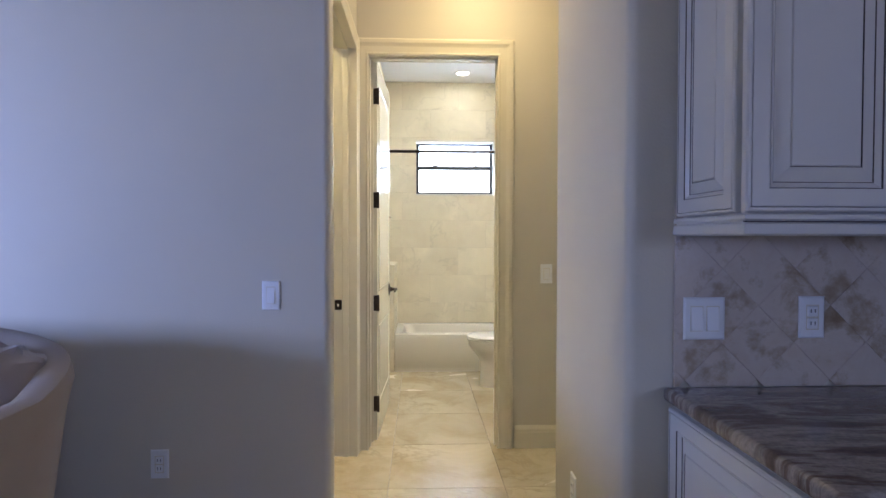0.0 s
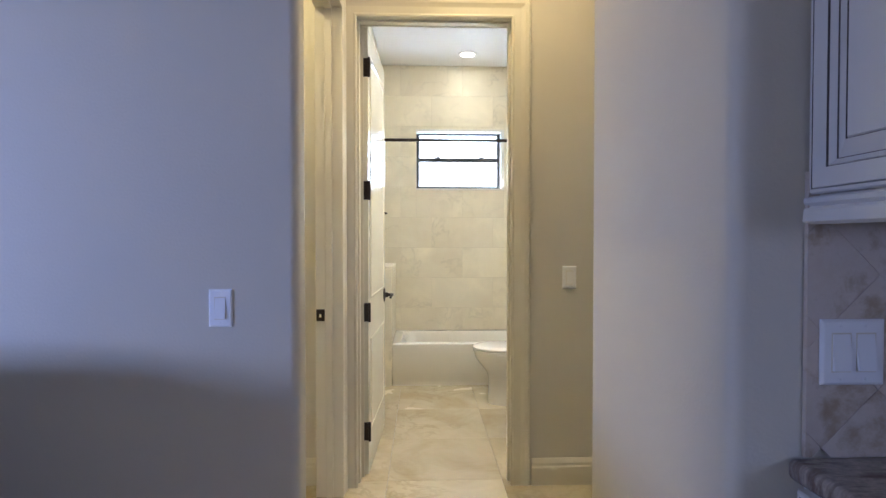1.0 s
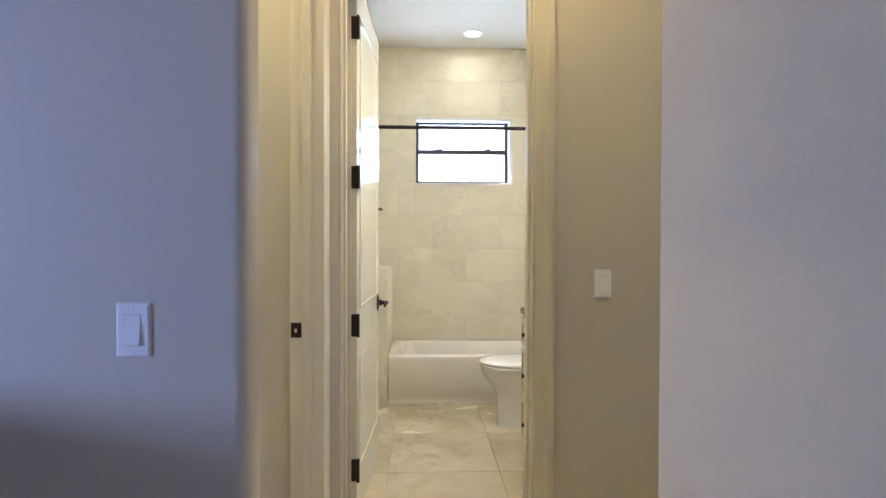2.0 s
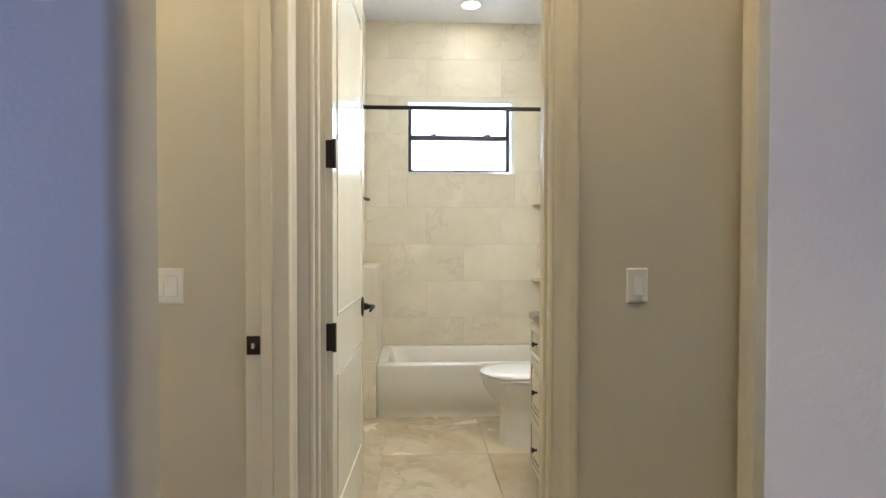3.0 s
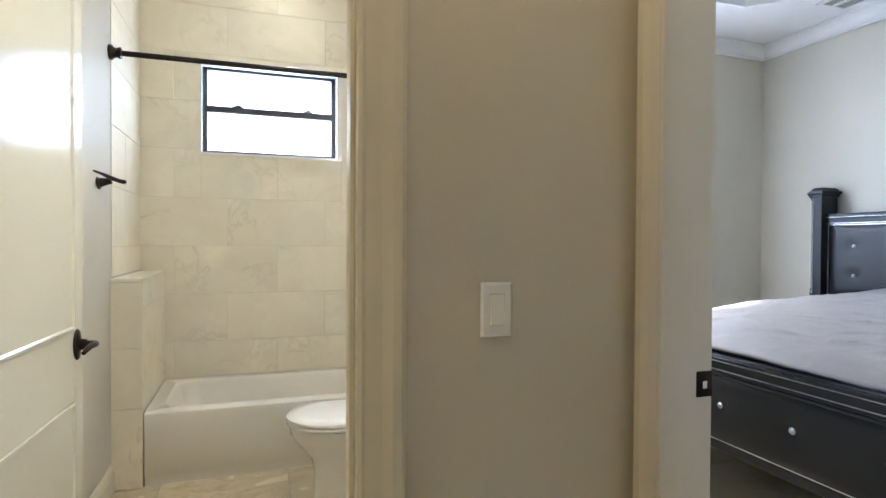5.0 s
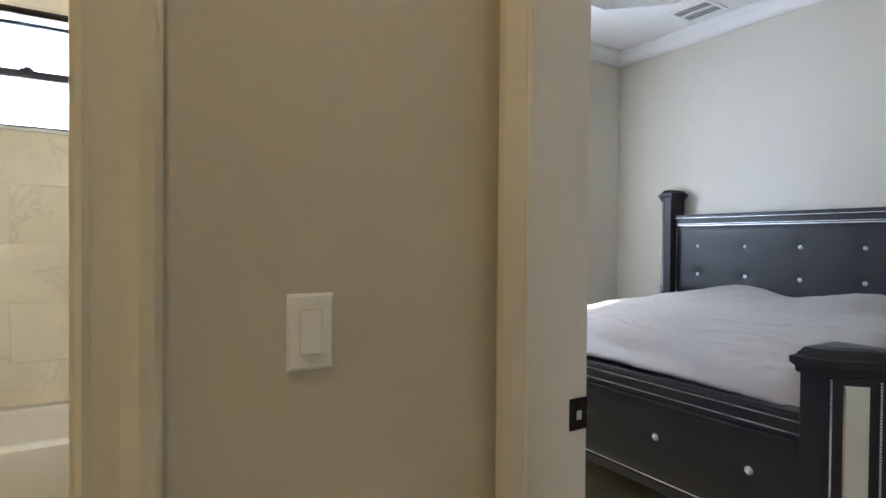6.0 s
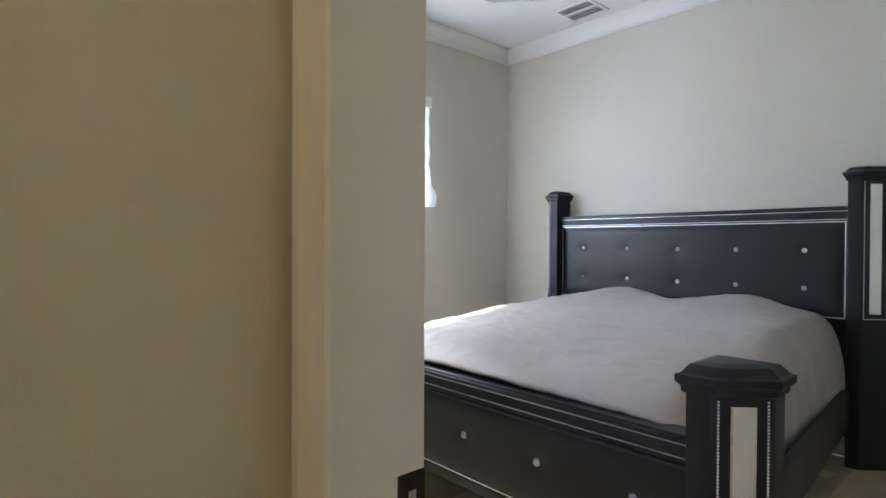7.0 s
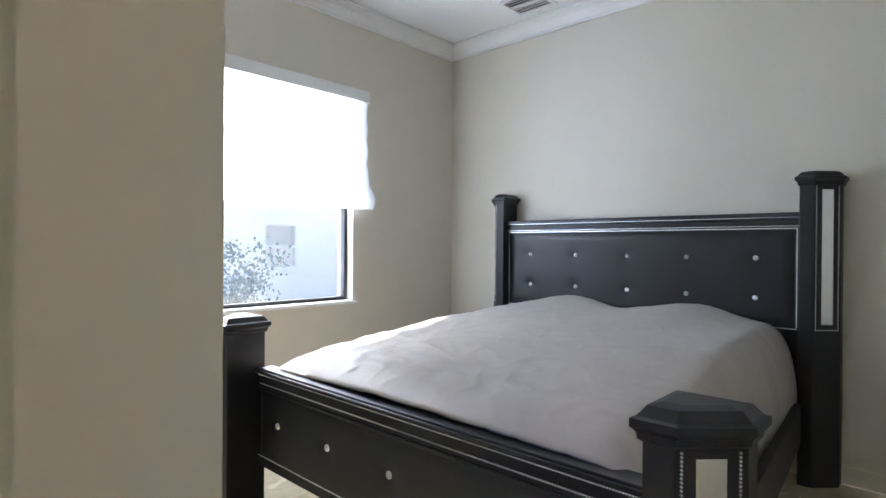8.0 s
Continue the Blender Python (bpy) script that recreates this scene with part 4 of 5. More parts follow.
# ---- counter with wall cabinets ----
def base_unit(x0, x1):
    c = thing("base_cabinet", "white glazed base cabinet under the granite counter", "cabinet", "base cabinets")
    y0, y1 = 0.80, NICHE - 0.003
    part("body", boxes((x0, x1, y0, y1, 0.10, 0.855), bevel=0.002), CABW, c)
    part("toe_kick", boxes((x0 + 0.002, x1, y0 + 0.07, y1, 0.0, 0.10)), CABW, c)
    for z0, z1 in ((0.115, 0.63), (0.64, 0.845)):
        d = part("door" if z1 < 0.7 else "drawer", raised_panel(x1 - x0 - 0.012, z1 - z0, scale=1.0 if z1 < 0.7 else 0.7), (CABW, GLAZE), c, m=pose(x0 + 0.006, y0 - 0.0005, z0))
        knob(d, (x1 - x0) / 2 if z1 > 0.7 else 0.06, (z1 - z0) / 2, 0.02)
    return c


c = base_unit(0.690, 1.29)
part("end_panel", raised_panel(0.585, 0.725, scale=0.95), (CABW, GLAZE), c, m=at_wall(0.6895, NICHE - 0.012, 0.115, "-x"))
base_unit(1.292, 2.0)
counter_top("countertop", 0.656, 2.02, 0.755, NICHE - 0.001, 0.856, 0.896, "brown banded granite countertop with a rounded edge")


def wall_unit(x0, x1, end):
    c = thing("wall_cabinet", "white glazed raised-panel wall cabinet over the counter", "cabinet", "wall cabinets")
    y0, y1, z0, z1 = 1.10, NICHE - 0.002, 1.375, 2.72
    part("body", boxes((x0, x1, y0, y1, z0, z1), bevel=0.002), CABW, c)
    xd = x0 - 0.018 if end else x0 + 0.003
    part("door", raised_panel(x1 - xd - 0.003, z1 - z0 - 0.01, scale=1.0), (CABW, GLAZE), c, m=pose(xd, y0 - 0.0005, z0 + 0.004))
    if end:
        part("end_panel", raised_panel(y1 - y0 - 0.03, z1 - z0 - 0.01, scale=0.86), (CABW, GLAZE), c, m=at_wall(x0 + 0.0005, y1 - 0.004, z0 + 0.004, "-x"))
    bm = bmesh.new()
    prof = [(0, 0), (0.006, -0.004), (0.006, -0.012), (0.0, -0.018), (0.006, -0.024), (0.008, -0.045), (0.0, -0.05), (-0.02, -0.05), (-0.02, 0)]
    xa = x0 if end else x0
    loft(bm, [[(xa - (u + 0.018) * (1 if end else 0), y1, z0 + v) for u, v in prof], [(xa - (u + 0.018) * (1 if end else 0), y0 - 0.02 - u, z0 + v) for u, v in prof], [(x1, y0 - 0.02 - u, z0 + v) for u, v in prof]])
    part("light_rail", bm, CABW, c)
    part("rail_line", boxes((x0 - (0.0245 if end else 0), x1, y0 - 0.0265, y0 - 0.02, z0 - 0.0195, z0 - 0.0165)), GLAZE, c)
    return c


wall_unit(0.708, 1.060, True)
wall_unit(1.063, 1.49, False)
wall_unit(1.493, 2.0, False)

# ---- sofa ----
def sofa():
    s = thing("sofa", "beige curved sofa with a rounded back rim", "sofa")
    x1, y0, y1 = -1.06, 0.62, 1.86
    cx, cy, r = x1 - 0.46, y1 - 0.46, 0.46
    line = [(x1 + 0.05, y0), (x1 + 0.03, y0 + 0.25), (x1 + 0.01, y0 + 0.5)] + [(cx + r * math.cos(radians(a)), cy + r * math.sin(radians(a))) for a in range(0, 91, 10)] + [(-2.2, y1), (-3.1, y1)]
    rings = []
    n = len(line)
    for i, p in enumerate(line):
        a, b = Vector(line[max(i - 1, 0)]), Vector(line[min(i + 1, n - 1)])
        d = (b - a).normalized()
        out = Vector((d.y, -d.x))
        # rim rises towards the unseen end, shaped so its wall shadow slopes
        top = 0.885 + 0.14 * min(1.0, max(0.0, (i - 3) / (n - 5))) ** 0.8
        sec = [(-0.22, 0.04), (-0.17, 0.04), (-0.05, 0.45), (-0.005, top - 0.14), (0.016, top - 0.05), (0.005, top - 0.008), (-0.03, top), (-0.07, top - 0.008), (-0.1, top - 0.04), (-0.12, top - 0.1), (-0.22, 0.3), (-0.26, 0.04)]
        rings.append([(p[0] + out.x * u, p[1] + out.y * u, z) for u, z in sec])
    bm = bmesh.new()
    loft(bm, rings)
    part("shell", bm, SOFAF, s, smooth=True)
    part("seat_base", boxes((-3.1, x1 - 0.10, y0 + 0.02, y1 - 0.12, 0.05, 0.30), bevel=0.03, seg=2), SOFAF, s)
    for k in range(2):
        a = -3.08 + k * 0.97
        part("seat_cushion", boxes((a, a + 0.95, y0, y1 - 0.2, 0.30, 0.47), bevel=0.05, seg=3), CUSHF, s, smooth=True)
    for k, (cxx, w, tilt, hh) in enumerate(((-1.44, 0.60, 8, 0.56), (-2.05, 0.64, 9, 0.56), (-2.70, 0.64, 7, 0.56))):
        bm = bmesh.new()
        bmesh.ops.create_icosphere(bm, subdivisions=4, radius=1)
        for v in bm.verts:
            p = v.co.copy()
            q = Vector([math.copysign(abs(c) ** 0.55, c) for c in p])
            ang = math.atan2(p.x, p.z)
            pleat = 0.012 * math.sin(ang * 17 + 3 * noise.noise(p * 2 + Vector((k, 0, 0)))) * (1 - abs(p.y)) ** 0.5
            v.co = Vector((q.x * (w / 2 + pleat), p.y * 0.15, q.z * (hh / 2 + pleat)))
            v.co += Vector((0, 0.02, 0.012)) * noise.noise(p * 4 + Vector((k * 7, 1, 2)))
        part("back_cushion", bm, CUSHF, s, "gathered beige back cushion", smooth=True, m=pose(cxx, y1 - 0.30, 0.72, -tilt, 0, 0))


sofa()

# ---- bed ----

def post_plan(x0, x1, y0, y1, ch, side):
    """Square post whose outer front corner is cut off; side -1: the corner towards low y."""
    if side < 0:
        return [(x0, y1), (x0, y0 + ch), (x0 + ch, y0), (x1, y0), (x1, y1)]
    return [(x0, y0), (x1, y0), (x1, y1), (x0 + ch, y1), (x0, y1 - ch)][::-1]


def bed_post(parent, x0, x1, y0, y1, top, side, name, panel_lo):
    ch = 0.11
    bm = bmesh.new()
    prism(bm, post_plan(x0, x1, y0, y1, ch, side), 0.0, top - 0.075, 0.004)
    p = part(name, bm, BLACK, parent)
    bm = bmesh.new()

    mx, my = (x0 + x1) / 2 + 0.012, (y0 + y1) / 2 - 0.012 * side

    def grown(g):
        return post_plan(x0 - g, x1 + g, y0 - g, y1 + g, ch + g * 0.2, side)
    loft(bm, [[(x, y, z) for x, y in grown(g)] for g, z in ((0.003, top - 0.08), (0.008, top - 0.075), (0.009, top - 0.062), (0.016, top - 0.054), (0.020, top - 0.05), (0.020, top - 0.032), (0.009, top - 0.028))] + [[(mx + (x - mx) * k, my + (y - my) * k, z) for x, y in grown(0.010)] for k, z in ((0.82, top - 0.006), (0.55, top))])
    part("cap", bm, BLACK, p)
    # panel on the cut corner
    a = Vector((x0, y0 + ch, 0)) if side < 0 else Vector((x0 + ch, y1, 0))
    b = Vector((x0 + ch, y0, 0)) if side < 0 else Vector((x0, y1 - ch, 0))
    u = (b - a).normalized()
    n = Vector((u.y, -u.x, 0))
    if n.x > 0:
        n = -n
    width = (b - a).length
    mid = (a + b) / 2
    hi, lo = top - 0.075, panel_lo
    half = 0.061

    def at(s, z, d):
        q = mid + u * s + n * d
        return (q.x, q.y, z)
    bm = bmesh.new()
    w = 0.032
    loft(bm, [[at(-w, lo + 0.028, 0.0), at(w, lo + 0.028, 0.0), at(w, hi - 0.027, 0.0), at(-w, hi - 0.027, 0.0)], [at(-w, lo + 0.028, 0.003), at(w, lo + 0.028, 0.003), at(w, hi - 0.027, 0.003), at(-w, hi - 0.027, 0.003)], [at(-w + 0.005, lo + 0.033, 0.005), at(w - 0.005, lo + 0.033, 0.005), at(w - 0.005, hi - 0.032, 0.005), at(-w + 0.005, hi - 0.032, 0.005)]])
    part("mirror", bm, MIRROR, p, "narrow bevelled mirror inlay")
    bm = bmesh.new()
    step = 0.0085
    for s in (-half, half):
        for k in range(int((hi - lo) / step)):
            ball(bm, at(s, lo + k * step, 0.001), 0.0036, 1)
    for z in (lo, hi):
        for k in range(int(2 * half / step)):
            ball(bm, at(-half + k * step, z, 0.001), 0.0036, 1)
    part("bead_trim", bm, BEAD, p, "fine silver bead border")
    return p


def crystal(parent, x, y, z):
    bm = bmesh.new()
    lathe(bm, [(0.016, 0.0), (0.016, 0.003), (0.011, 0.009), (0.006, 0.012), (0.001, 0.0125)], 8, pose(x, y, z, 0, -90, 0))
    part("crystal_button", bm, CRYSTAL, parent, "faceted crystal button")


def strip(bm, x, y0, y1, z0, z1, d):
    return box(bm, x - d, x, y0, y1, z0, z1)


def beads_row(bm, x, y0, y1, z, step=0.0085):
    for k in range(int((y1 - y0) / step)):
        ball(bm, (x - 0.001, y0 + k * step, z), 0.0036, 1)


def tufted(x, y0, y1, z0, z1, dots):
    """A padded panel, facing -x, pulled in at its buttons."""
    bm = bmesh.new()
    ny, nz = 66, 22
    rows = []
    for j in range(nz + 1):
        row = []
        for i in range(ny + 1):
            y, z = y0 + (y1 - y0) * i / ny, z0 + (z1 - z0) * j / nz
            e = min(y - y0, y1 - y, z - z0, z1 - z)
            d = 0.012 * min(1, e / 0.03) ** 0.5
            for dy, dz in dots:
                r2 = ((y - dy) ** 2 + (z - dz) ** 2) / 0.0016
                d -= 0.009 * math.exp(-r2)
            row.append(bm.verts.new((x - d, y, z)))
        rows.append(row)
    for j in range(nz):
        for i in range(ny):
            bm.faces.new((rows[j][i], rows[j][i + 1], rows[j + 1][i + 1], rows[j + 1][i]))
    return bm


def bed():
    b = thing("bed", "black upholstered king bed with crystal buttons and mirrored posts", "bed")
    # footboard
    fx = 2.366
    py0, py1 = 3.090, 3.265
    qy0, qy1 = 5.160, 5.335
    bed_post(b, 2.200, 2.385, py0, py1, 0.947, -1, "foot_post", 0.10)
    bed_post(b, 2.200, 2.385, qy0, qy1, 0.947, 1, "foot_post", 0.10)
    fb = part("footboard", boxes((fx, fx + 0.06, py1, qy0, 0.25, 0.69), bevel=0.003), BLACK, b)
    for name, row in (("top_rail", (fx - 0.02, fx + 0.06, py1, qy0, 0.672, 0.704)), ("rail_nosing", (fx - 0.034, fx - 0.0205, py1, qy0, 0.682, 0.697)), ("frieze", (fx - 0.012, fx - 0.0005, py1, qy0, 0.615, 0.671)), ("moulding", (fx - 0.018, fx - 0.0005, py1, qy0, 0.600, 0.614)), ("bottom_rail", (fx - 0.012, fx - 0.0005, py1, qy0, 0.25, 0.288))):
        part(name, boxes(row, bevel=0.004, seg=2), BLACK, fb)
    dots = [(4.999 - 0.3755 * k, 0.462) for k in range(5)]
    part("foot_panel", tufted(fx - 0.001, py1, qy0, 0.290, 0.599, dots), BLACK, fb, smooth=True)
    for y, z in dots:
        crystal(fb, fx - 0.004, y, z)
    for z, xx in ((0.677, fx - 0.022), (0.634, fx - 0.014)):
        bm = bmesh.new()
        beads_row(bm, xx, py1 + 0.005, qy0 - 0.005, z)
        part("bead_trim", bm, BEAD, fb, "row of fine silver beads")
    part("silver_line", boxes((fx - 0.0145, fx - 0.0122, py1, qy0, 0.296, 0.300)), BEAD, fb)
    # headboard
    hx = 4.62
    hy0, hy1 = 3.243, 3.417
    gy0, gy1 = 5.398, 5.575
    bed_post(b, 4.545, 4.725, hy0, hy1, 1.692, -1, "head_post", 0.84)
    bed_post(b, 4.545, 4.725, gy0, gy1, 1.692, 1, "head_post", 0.84)
    hb = part("headboard", boxes((hx, hx + 0.06, hy1, gy0, 0.15, 1.44), bevel=0.003), BLACK, b)
    for name, row in (("top_rail", (hx - 0.025, hx + 0.07, hy1, gy0, 1.441, 1.475)), ("frieze", (hx - 0.018, hx - 0.0005, hy1, gy0, 1.395, 1.440)), ("apron", (hx - 0.012, hx - 0.0005, hy1, gy0, 0.60, 0.83))):
        part(name, boxes(row, bevel=0.005, seg=2), BLACK, hb)
    dots = [(5.190 - 0.387 * k, z) for k in range(5) for z in (1.218, 0.990, 0.762)]
    part("head_panel", tufted(hx - 0.001, hy1 + 0.036, gy0 - 0.022, 0.84, 1.375, dots), BLACK, hb, smooth=True)
    for y, z in dots:
        if z > 0.8:
            crystal(hb, hx - 0.004, y, z)
    for name, row in (("silver_line", (hx - 0.028, hx - 0.0252, hy1, gy0, 1.446, 1.449)), ("silver_line", (hx - 0.021, hx - 0.0182, hy1, gy0, 1.398, 1.401)), ("silver_line", (hx - 0.006, hx - 0.001, hy1 + 0.019, gy0 - 0.004, 1.384, 1.389)),
                      ("silver_line", (hx - 0.006, hx - 0.001, hy1 + 0.019, hy1 + 0.024, 0.836, 1.384)), ("silver_line", (hx - 0.006, hx - 0.001, gy0 - 0.009, gy0 - 0.004, 0.836, 1.384)), ("silver_line", (hx - 0.0175, hx - 0.0125, hy1 + 0.019, gy0 - 0.004, 0.827, 0.832))):
        part(name, boxes(row), BEAD, hb)
    for ya, yb in ((3.225, 3.40), (5.19, 5.36)):
        bm = bmesh.new()
        prism(bm, [(2.386, ya), (4.544, yb), (4.544, yb + 0.035), (2.386, ya + 0.035)], 0.22, 0.44, 0.004)
        part("side_rail", bm, BLACK, b)
    part("slat_deck", boxes((2.44, 4.6, 3.46, 5.18, 0.27, 0.30)), BLACK, b)


bed()
tagged(new("mattress", mesh("mattress", boxes((2.46, 4.585, 3.46, 5.19, 0.302, 0.66), bevel=0.06, seg=4), DUVET, smooth=True)), "thick mattress under a beige-grey duvet", "mattress")


def duvet():
    bm = bmesh.new()
    x0, x1 = 2.388, 4.598
    nx, ny = 140, 150
    rows = []
    for j in range(ny + 1):
        v = j / ny
        s = (v - 0.5) * 2
        row = []
        for i in range(nx + 1):
            u = i / nx
            x = x0 + (x1 - x0) * u
            mid, half = 4.245 + 0.14 * u, 0.93 + 0.025 * u
            base = 0.735 + 0.085 * min(1, u / 0.5) ** 0.8 + 0.02 * u
            # two pillow mounds under the cover
            for pc in (-0.46, 0.46):
                base += 0.075 * math.exp(-((s - pc) / 0.30) ** 2) * (1 / (1 + math.exp(-(u - 0.80) / 0.055)))
            base += 0.018 * math.exp(-(s / 0.9) ** 2)
            foot = max(0.0, 1 - u / 0.06)
            base -= 0.032 * foot ** 2
            w = Vector((x * 2.2, s * 2.0, 0))
            base += (0.3 + 0.7 * min(1.0, u / 0.15)) * 0.015 * noise.noise(w) + min(1.0, u / 0.1) * 0.007 * noise.noise(w * 3.1) + 0.0022 * noise.noise(Vector((x * 16, s * 5, 2.0)))
            ridge = 1 - abs(noise.noise(Vector((x * 3.1 + s, s * 2.4 - x * 1.2, 5.0))))
            base += 0.008 * min(1.0, u / 0.08) * max(0.0, ridge - 0.86) / 0.14 * (0.35 + 0.65 * max(0.0, 1 - u * 1.3))
            ridge = 1 - abs(noise.noise(Vector((x * 6.0 - s * 3, s * 5.0 + x * 2.0, 9.0))))
            base += 0.004 * max(0.0, ridge - 0.85) / 0.15
            edge = max(0.0, (abs(s) - 0.80) / 0.20)
            side = edge ** 2.2
            z = base - side * (base - 0.40)
            yy = mid + s * half
            if edge > 0.0:
                yy = mid + math.copysign((0.80 + 0.20 * (1 - (1 - edge) ** 2.0)) * half, s)
                yy += 0.012 * edge * noise.noise(Vector((x * 7, z * 3, s)))
            row.append(bm.verts.new((x, yy, z)))
        rows.append(row)
    for j in range(ny):
        for i in range(nx):
            bm.faces.new((rows[j][i], rows[j][i + 1], rows[j + 1][i + 1], rows[j + 1][i]))
    d = tagged(new("duvet", mesh("duvet", bm, DUVET, smooth=True)), "rumpled beige-grey satin duvet spread over the bed", "duvet")
    mod = d.modifiers.new("thickness", "SOLIDIFY")
    mod.thickness, mod.offset = 0.012, -1
    return d


duvet()


# ---- bedroom window shade ----
def shade():
    s = thing("window_shade", "white translucent fabric shade half lowered over the window", "window shade")
    x0, x1, z0, z1 = 2.03, 3.735, 1.55, 2.43
    bm = bmesh.new()
    rows = []
    nz, nx = 64, 24
    for j in range(nz + 1):
        v = j / nz
        z = z1 + (z0 - z1) * v
        fold = 0.012 * abs(math.sin(v * math.pi * 5)) * (0.4 + v)
        low = max(0.0, (v - 0.72) / 0.28)
        grow = 0.05 * min(1, low * 1.8) + 0.012 * abs(math.sin(v * math.pi * 5)) * v
        row = []
        for i in range(nx + 1):
            u = i / nx
            x = x0 - grow + (x1 - x0 + 2 * grow) * u
            row.append(bm.verts.new((x, RY1 - 0.035 - fold - 0.025 * low, z + 0.004 * noise.noise(Vector((x * 3, z * 2, 0))))))
        rows.append(row)
    for j in range(nz):
        for i in range(nx):
            bm.faces.new((rows[j][i], rows[j][i + 1], rows[j + 1][i + 1], rows[j + 1][i]))
    part("fabric", bm, SHADE, s, smooth=True)
    part("head_rail", boxes((x0, x1, RY1 - 0.045, RY1 - 0.002, z1 - 0.03, z1 + 0.01), bevel=0.004), SHADE, s)
    part("valance", boxes((x0 - 0.004, x1 + 0.004, RY1 - 0.072, RY1 - 0.056, z1 - 0.075, z1 + 0.012), (x0 - 0.004, x1 + 0.004, RY1 - 0.056, RY1 - 0.002, z1 + 0.0105, z1 + 0.014), bevel=0.003), CEIL, s, "white fabric valance")


shade()

# ---- utility room glimpse ----
uc = thing("utility_cabinet", "cream cabinet under the utility window", "cabinet")
part("body", boxes((-2.55, -0.70, 4.60, 5.195, 0.08, 0.83), bevel=0.002), CABW, uc)
part("toe_kick", boxes((-2.55, -0.70, 4.66, 5.195, 0.0, 0.08)), CABW, uc)
for k in range(4):
    d = part("door", raised_panel(0.44, 0.54), (CABW, GLAZE), uc, m=pose(-2.54 + k * 0.46, 4.5995, 0.09))
    part("drawer", raised_panel(0.44, 0.17, scale=0.6), (CABW, GLAZE), uc, m=pose(-2.54 + k * 0.46, 4.5995, 0.645))
tagged(new("countertop", mesh("countertop", boxes((-2.57, -0.69, 4.57, 5.196, 0.831, 0.868), bevel=0.006), PORCELAIN)), "white countertop on the utility cabinet", "countertop")

# ---- outside ----
def neighbour():
    h = thing("neighbour_house", "pale stucco house next door", "house")
    y, a, b, c, d = 15.0, 7.8, 8.7, 0.70, 1.80
    part("wall", boxes((-6, a, y, y + 7, -0.2, 3.1), (b, 20, y, y + 7, -0.2, 3.1), (a, b, y, y + 7, -0.2, c), (a, b, y, y + 7, d, 3.1), (a, b, y + 0.3, y + 7, c, d)), STUCCO, h)
    bm = bmesh.new()
    loft(bm, [[(-6.4, y - 0.4, 3.1), (20.4, y - 0.4, 3.1), (20.4, y + 7.4, 3.1), (-6.4, y + 7.4, 3.1)], [(-6.4, y - 0.4, 3.25), (20.4, y - 0.4, 3.25), (20.4, y + 7.4, 3.25), (-6.4, y + 7.4, 3.25)], [(-3, y + 3.4, 4.6), (17, y + 3.4, 4.6), (17, y + 3.6, 4.6), (-3, y + 3.6, 4.6)]])
    part("roof", bm, STUCCO, h)
    w = part("window", boxes((a, a + 0.04, y + 0.02, y + 0.08, c, d), (b - 0.04, b, y + 0.02, y + 0.08, c, d), (a + 0.04, b - 0.04, y + 0.02, y + 0.08, c, c + 0.04), (a + 0.04, b - 0.04, y + 0.02, y + 0.08, d - 0.04, d), (a + 0.04, b - 0.04, y + 0.02, y + 0.08, 1.22, 1.27)), PLASTIC, h)
    part("sill", boxes((a - 0.1, b + 0.1, y - 0.05, y, c - 0.1, c)), STUCCO, w)
    part("pane", boxes((a + 0.04, b - 0.04, y + 0.06, y + 0.065, c + 0.04, d - 0.04)), GLASS, w)
    for k in range(11):
        part("blind_slat", boxes((a + 0.05, b - 0.05, y + 0.09, y + 0.12, c + 0.05 + k * 0.045, c + 0.075 + k * 0.045)), CEIL, w)


neighbour()


def shrub():
    rnd = random.Random(4)
    s = thing("shrub", "leafy green shrub outside the bedroom window", "shrub", m=pose(3.45, 8.1, -0.15))
    bm = bmesh.new()
    tips = []
    for k in range(26):
        a, lean = rnd.uniform(0, 6.28), rnd.uniform(0.1, 0.7)
        h = rnd.uniform(0.78, 1.40)
        pts = [Vector((0.04 * math.cos(a), 0.04 * math.sin(a), 0))]
        for j in range(1, 6):
            q = j / 5
            pts.append(Vector((lean * q ** 1.4 * math.cos(a) + rnd.uniform(-0.03, 0.03), lean * q ** 1.4 * math.sin(a) + rnd.uniform(-0.03, 0.03), h * q)))
        tube(bm, pts, [0.012, 0.01, 0.008, 0.006, 0.004, 0.002], 5)
        tips += [(pts[j], pts[j] - pts[j - 1]) for j in range(2, 6)]
    part("stems", bm, BARK, s)
    bm = bmesh.new()
    for p, d in tips:
        for _ in range(60):
            c = p + Vector((rnd.gauss(0, 0.07), rnd.gauss(0, 0.07), rnd.gauss(0.0, 0.07)))
            m = Matrix.Translation(c) @ Euler((rnd.uniform(0, 6.28), rnd.uniform(0, 6.28), rnd.uniform(0, 6.28))).to_matrix().to_4x4()
            L, W = rnd.uniform(0.03, 0.05), rnd.uniform(0.012, 0.02)
            q = [m @ Vector(v) for v in ((0, 0, 0), (L * 0.5, W, 0.004), (L, 0, 0), (L * 0.5, -W, 0.004))]
            bm.faces.new([bm.verts.new(v) for v in q])
    tagged(part("foliage", bm, LEAF, s), kind="stuff")


shrub()


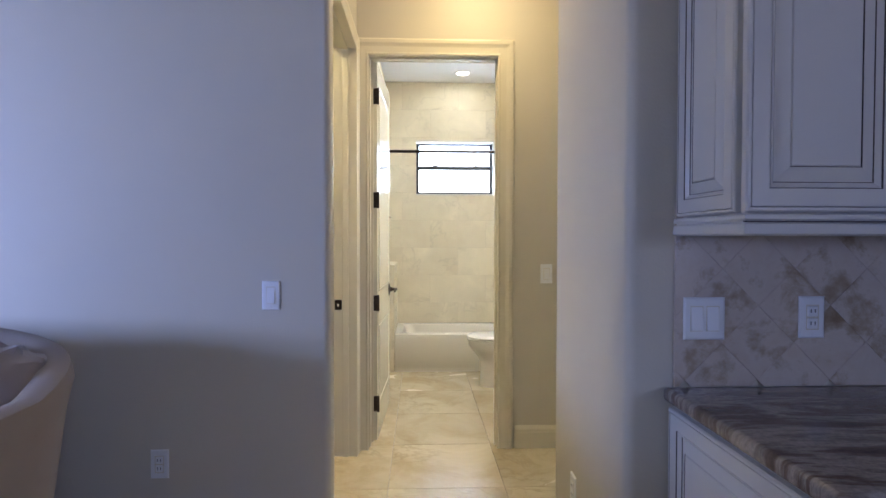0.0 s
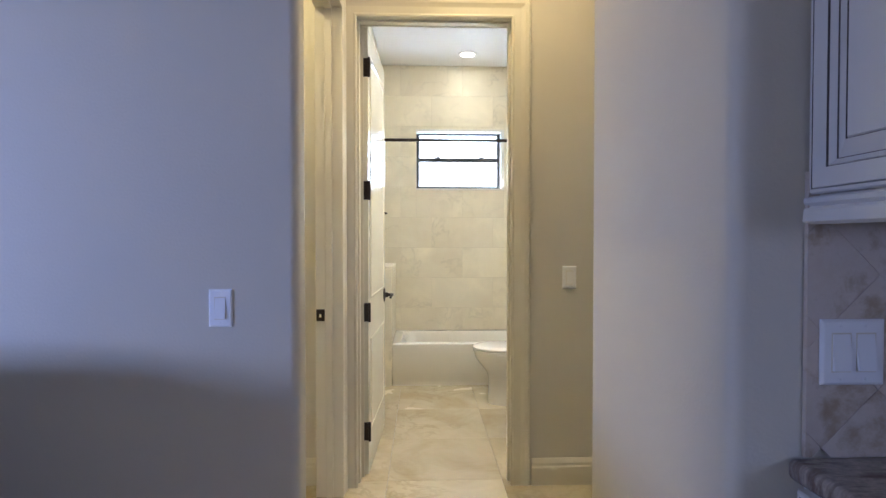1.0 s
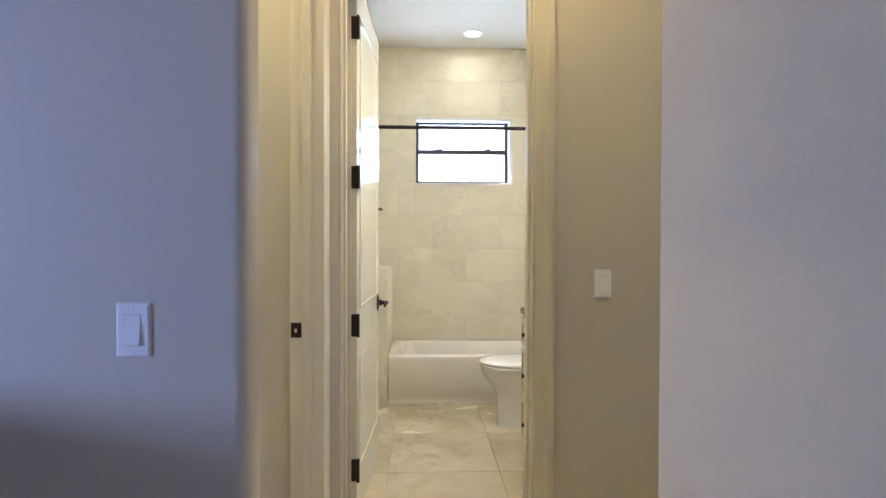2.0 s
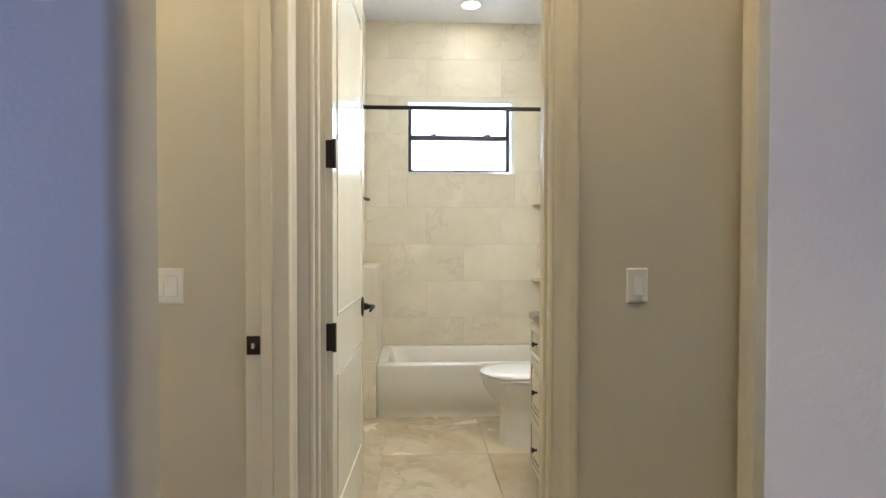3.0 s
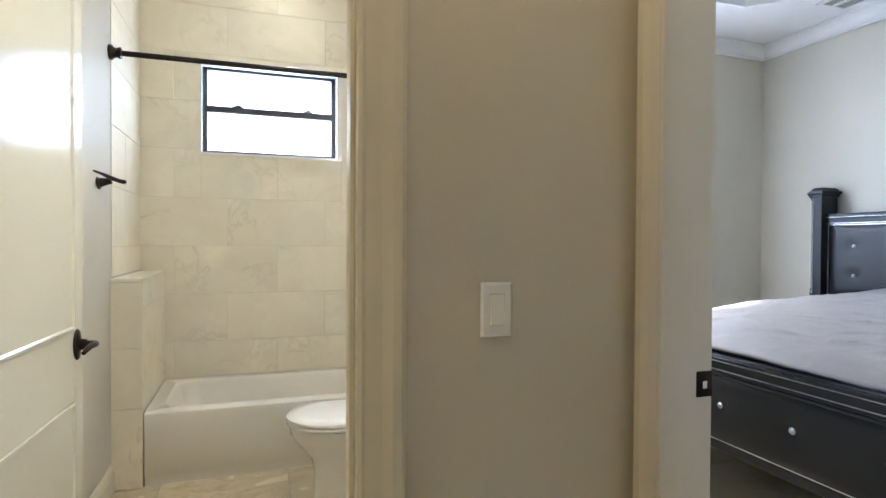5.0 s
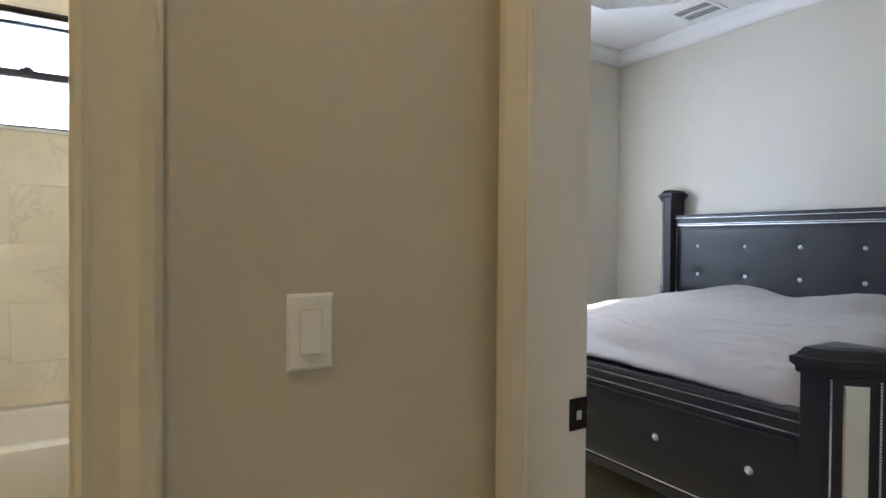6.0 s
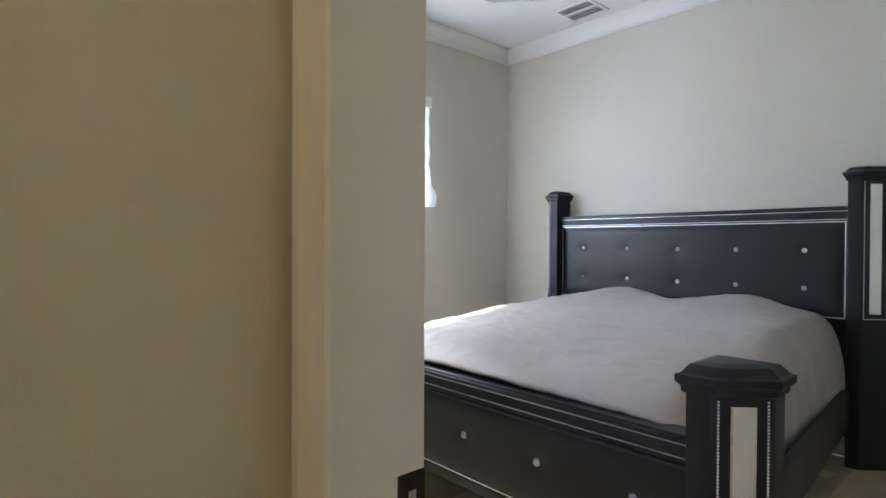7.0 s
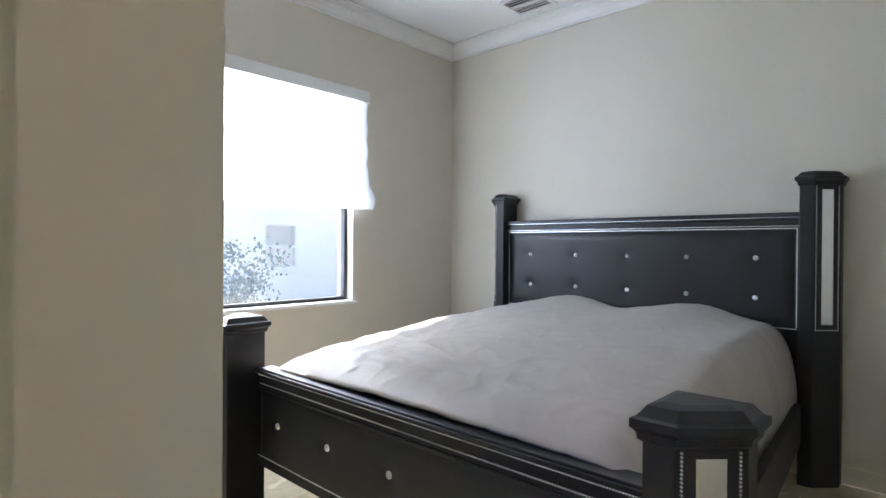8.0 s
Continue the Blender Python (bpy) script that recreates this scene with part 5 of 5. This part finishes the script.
# ---- tiles: pieces last ----
def clip_poly(poly, axis, limit, keep_less):
    out = []
    for i, p in enumerate(poly):
        q = poly[(i + 1) % len(poly)]
        a = (p[axis] <= limit) == keep_less or p[axis] == limit
        b = (q[axis] <= limit) == keep_less or q[axis] == limit
        if a:
            out.append(p)
        if a != b:
            t = (limit - p[axis]) / (q[axis] - p[axis])
            out.append(tuple(p[k] + t * (q[k] - p[k]) for k in range(2)))
    return out


def slab_mesh(name, poly, thick, place, material, ease=0.0012):
    """A thin tile with a slightly eased edge; place maps (u, v, out) into the world."""
    c = (sum(p[0] for p in poly) / len(poly), sum(p[1] for p in poly) / len(poly))

    def inset(k):
        r = []
        for p in poly:
            d = math.hypot(p[0] - c[0], p[1] - c[1]) or 1
            r.append((p[0] - (p[0] - c[0]) / d * k, p[1] - (p[1] - c[1]) / d * k))
        return r
    bm = bmesh.new()
    loft(bm, [[place(u, v, 0) for u, v in poly], [place(u, v, thick - 0.001) for u, v in poly], [place(u, v, thick) for u, v in inset(ease)]])
    return mesh(name, bm, material)


# diagonal stone tiles of the backsplash
splash = bpy.data.objects["wall_passage_east"]
S, X0, X1, Z0, Z1 = 0.150, 0.687, 1.62, 0.897, 1.42
hd = S * math.sqrt(0.5)
for i in range(-4, 17):
    for j in range(-10, 12):
        cx, cz = X0 + 0.03 + (i - j) * hd, Z0 + (i + j) * hd - 0.3
        g = hd - 0.0002
        poly = [(cx + g, cz), (cx, cz + g), (cx - g, cz), (cx, cz - g)]
        for axis, limit, less in ((0, X0, False), (0, X1, True), (1, Z0, False), (1, Z1, True)):
            poly = clip_poly(poly, axis, limit, less) if len(poly) > 2 else []
        if len(poly) < 3 or abs(sum(a[0] * b[1] - b[0] * a[1] for a, b in zip(poly, poly[1:] + poly[:1]))) < 0.001:
            continue
        o = new("stone_tile", slab_mesh("stone_tile", poly, 0.010, lambda u, v, d: (u, NICHE - 0.001 - d, v), ONYX, 0.0005))
        o.parent = splash

# wall tiles round the tub
north = bpy.data.objects["wall_bathroom_north"]
TW, TH = 0.617, 0.303


def wall_tile_row(parent, lo, hi, start, z0, z1, place):
    x = start
    while x < hi:
        a, b = max(x, lo), min(x + TW, hi)
        if b - a > 0.01:
            rects = [(a, b, z0, z1)]
            if parent is north and z1 > WB[2] and z0 < WB[3] and b > WB[0] and a < WB[1]:
                rects = [(a, min(b, WB[0]), z0, z1), (max(a, WB[1]), b, z0, z1), (max(a, WB[0]), min(b, WB[1]), z0, min(z1, WB[2])), (max(a, WB[0]), min(b, WB[1]), max(z0, WB[3]), z1)]
            for p, q, r, s in rects:
                if q - p > 0.008 and s - r > 0.008:
                    o = new("wall_tile", slab_mesh("wall_tile", [(p + 0.001, r + 0.001), (q - 0.001, r + 0.001), (q - 0.001, s - 0.001), (p + 0.001, s - 0.001)], 0.004, place, WALLT))
                    o.parent = parent
        x += TW


west, east = bpy.data.objects["wall_bathroom_west"], bpy.data.objects["wall_bathroom_east"]
for k in range(10):
    z0, z1 = 0.295 + k * TH, min(0.295 + (k + 1) * TH, HB)
    z0 = max(z0, 0.373)
    off = 0.08 + (0.0 if k % 2 else TW / 2)
    wall_tile_row(north, BX0 + 0.001, BX1 - 0.001, off - 3 * TW, z0, z1, lambda u, v, d: (u, BY - 0.001 - d, v))
    if z1 > 1.06:
        wall_tile_row(west, 5.27, BY - 0.012, 5.27 - (0 if k % 2 else TW / 2), max(z0, 1.058), z1, lambda u, v, d: (BX0 + 0.001 + d, u, v))
    wall_tile_row(east, 5.27, BY - 0.012, 5.27 - (0 if k % 2 else TW / 2), z0, z1, lambda u, v, d: (BX1 - 0.001 - d, u, v))

# floor tiles
FT, g = 0.615, 0.0016
floor_mesh = slab_mesh("floor_tile", [(g, g), (FT - g, g), (FT - g, FT - g), (g, FT - g)], 0.0058, lambda u, v, d: (u, v, d), FLOORT)
for i in range(-8, 8):
    for j in range(-11, 6):
        x, y = -0.2 + i * FT, 2.755 + j * FT
        if x + FT < -5.0 or x + FT > RX1 + FT or y < -4.2 or y + FT > RY1 + 0.3:
            continue
        o = new("floor_tile", floor_mesh)
        o.parent = floor
        o.location = (x, y, -0.0058)
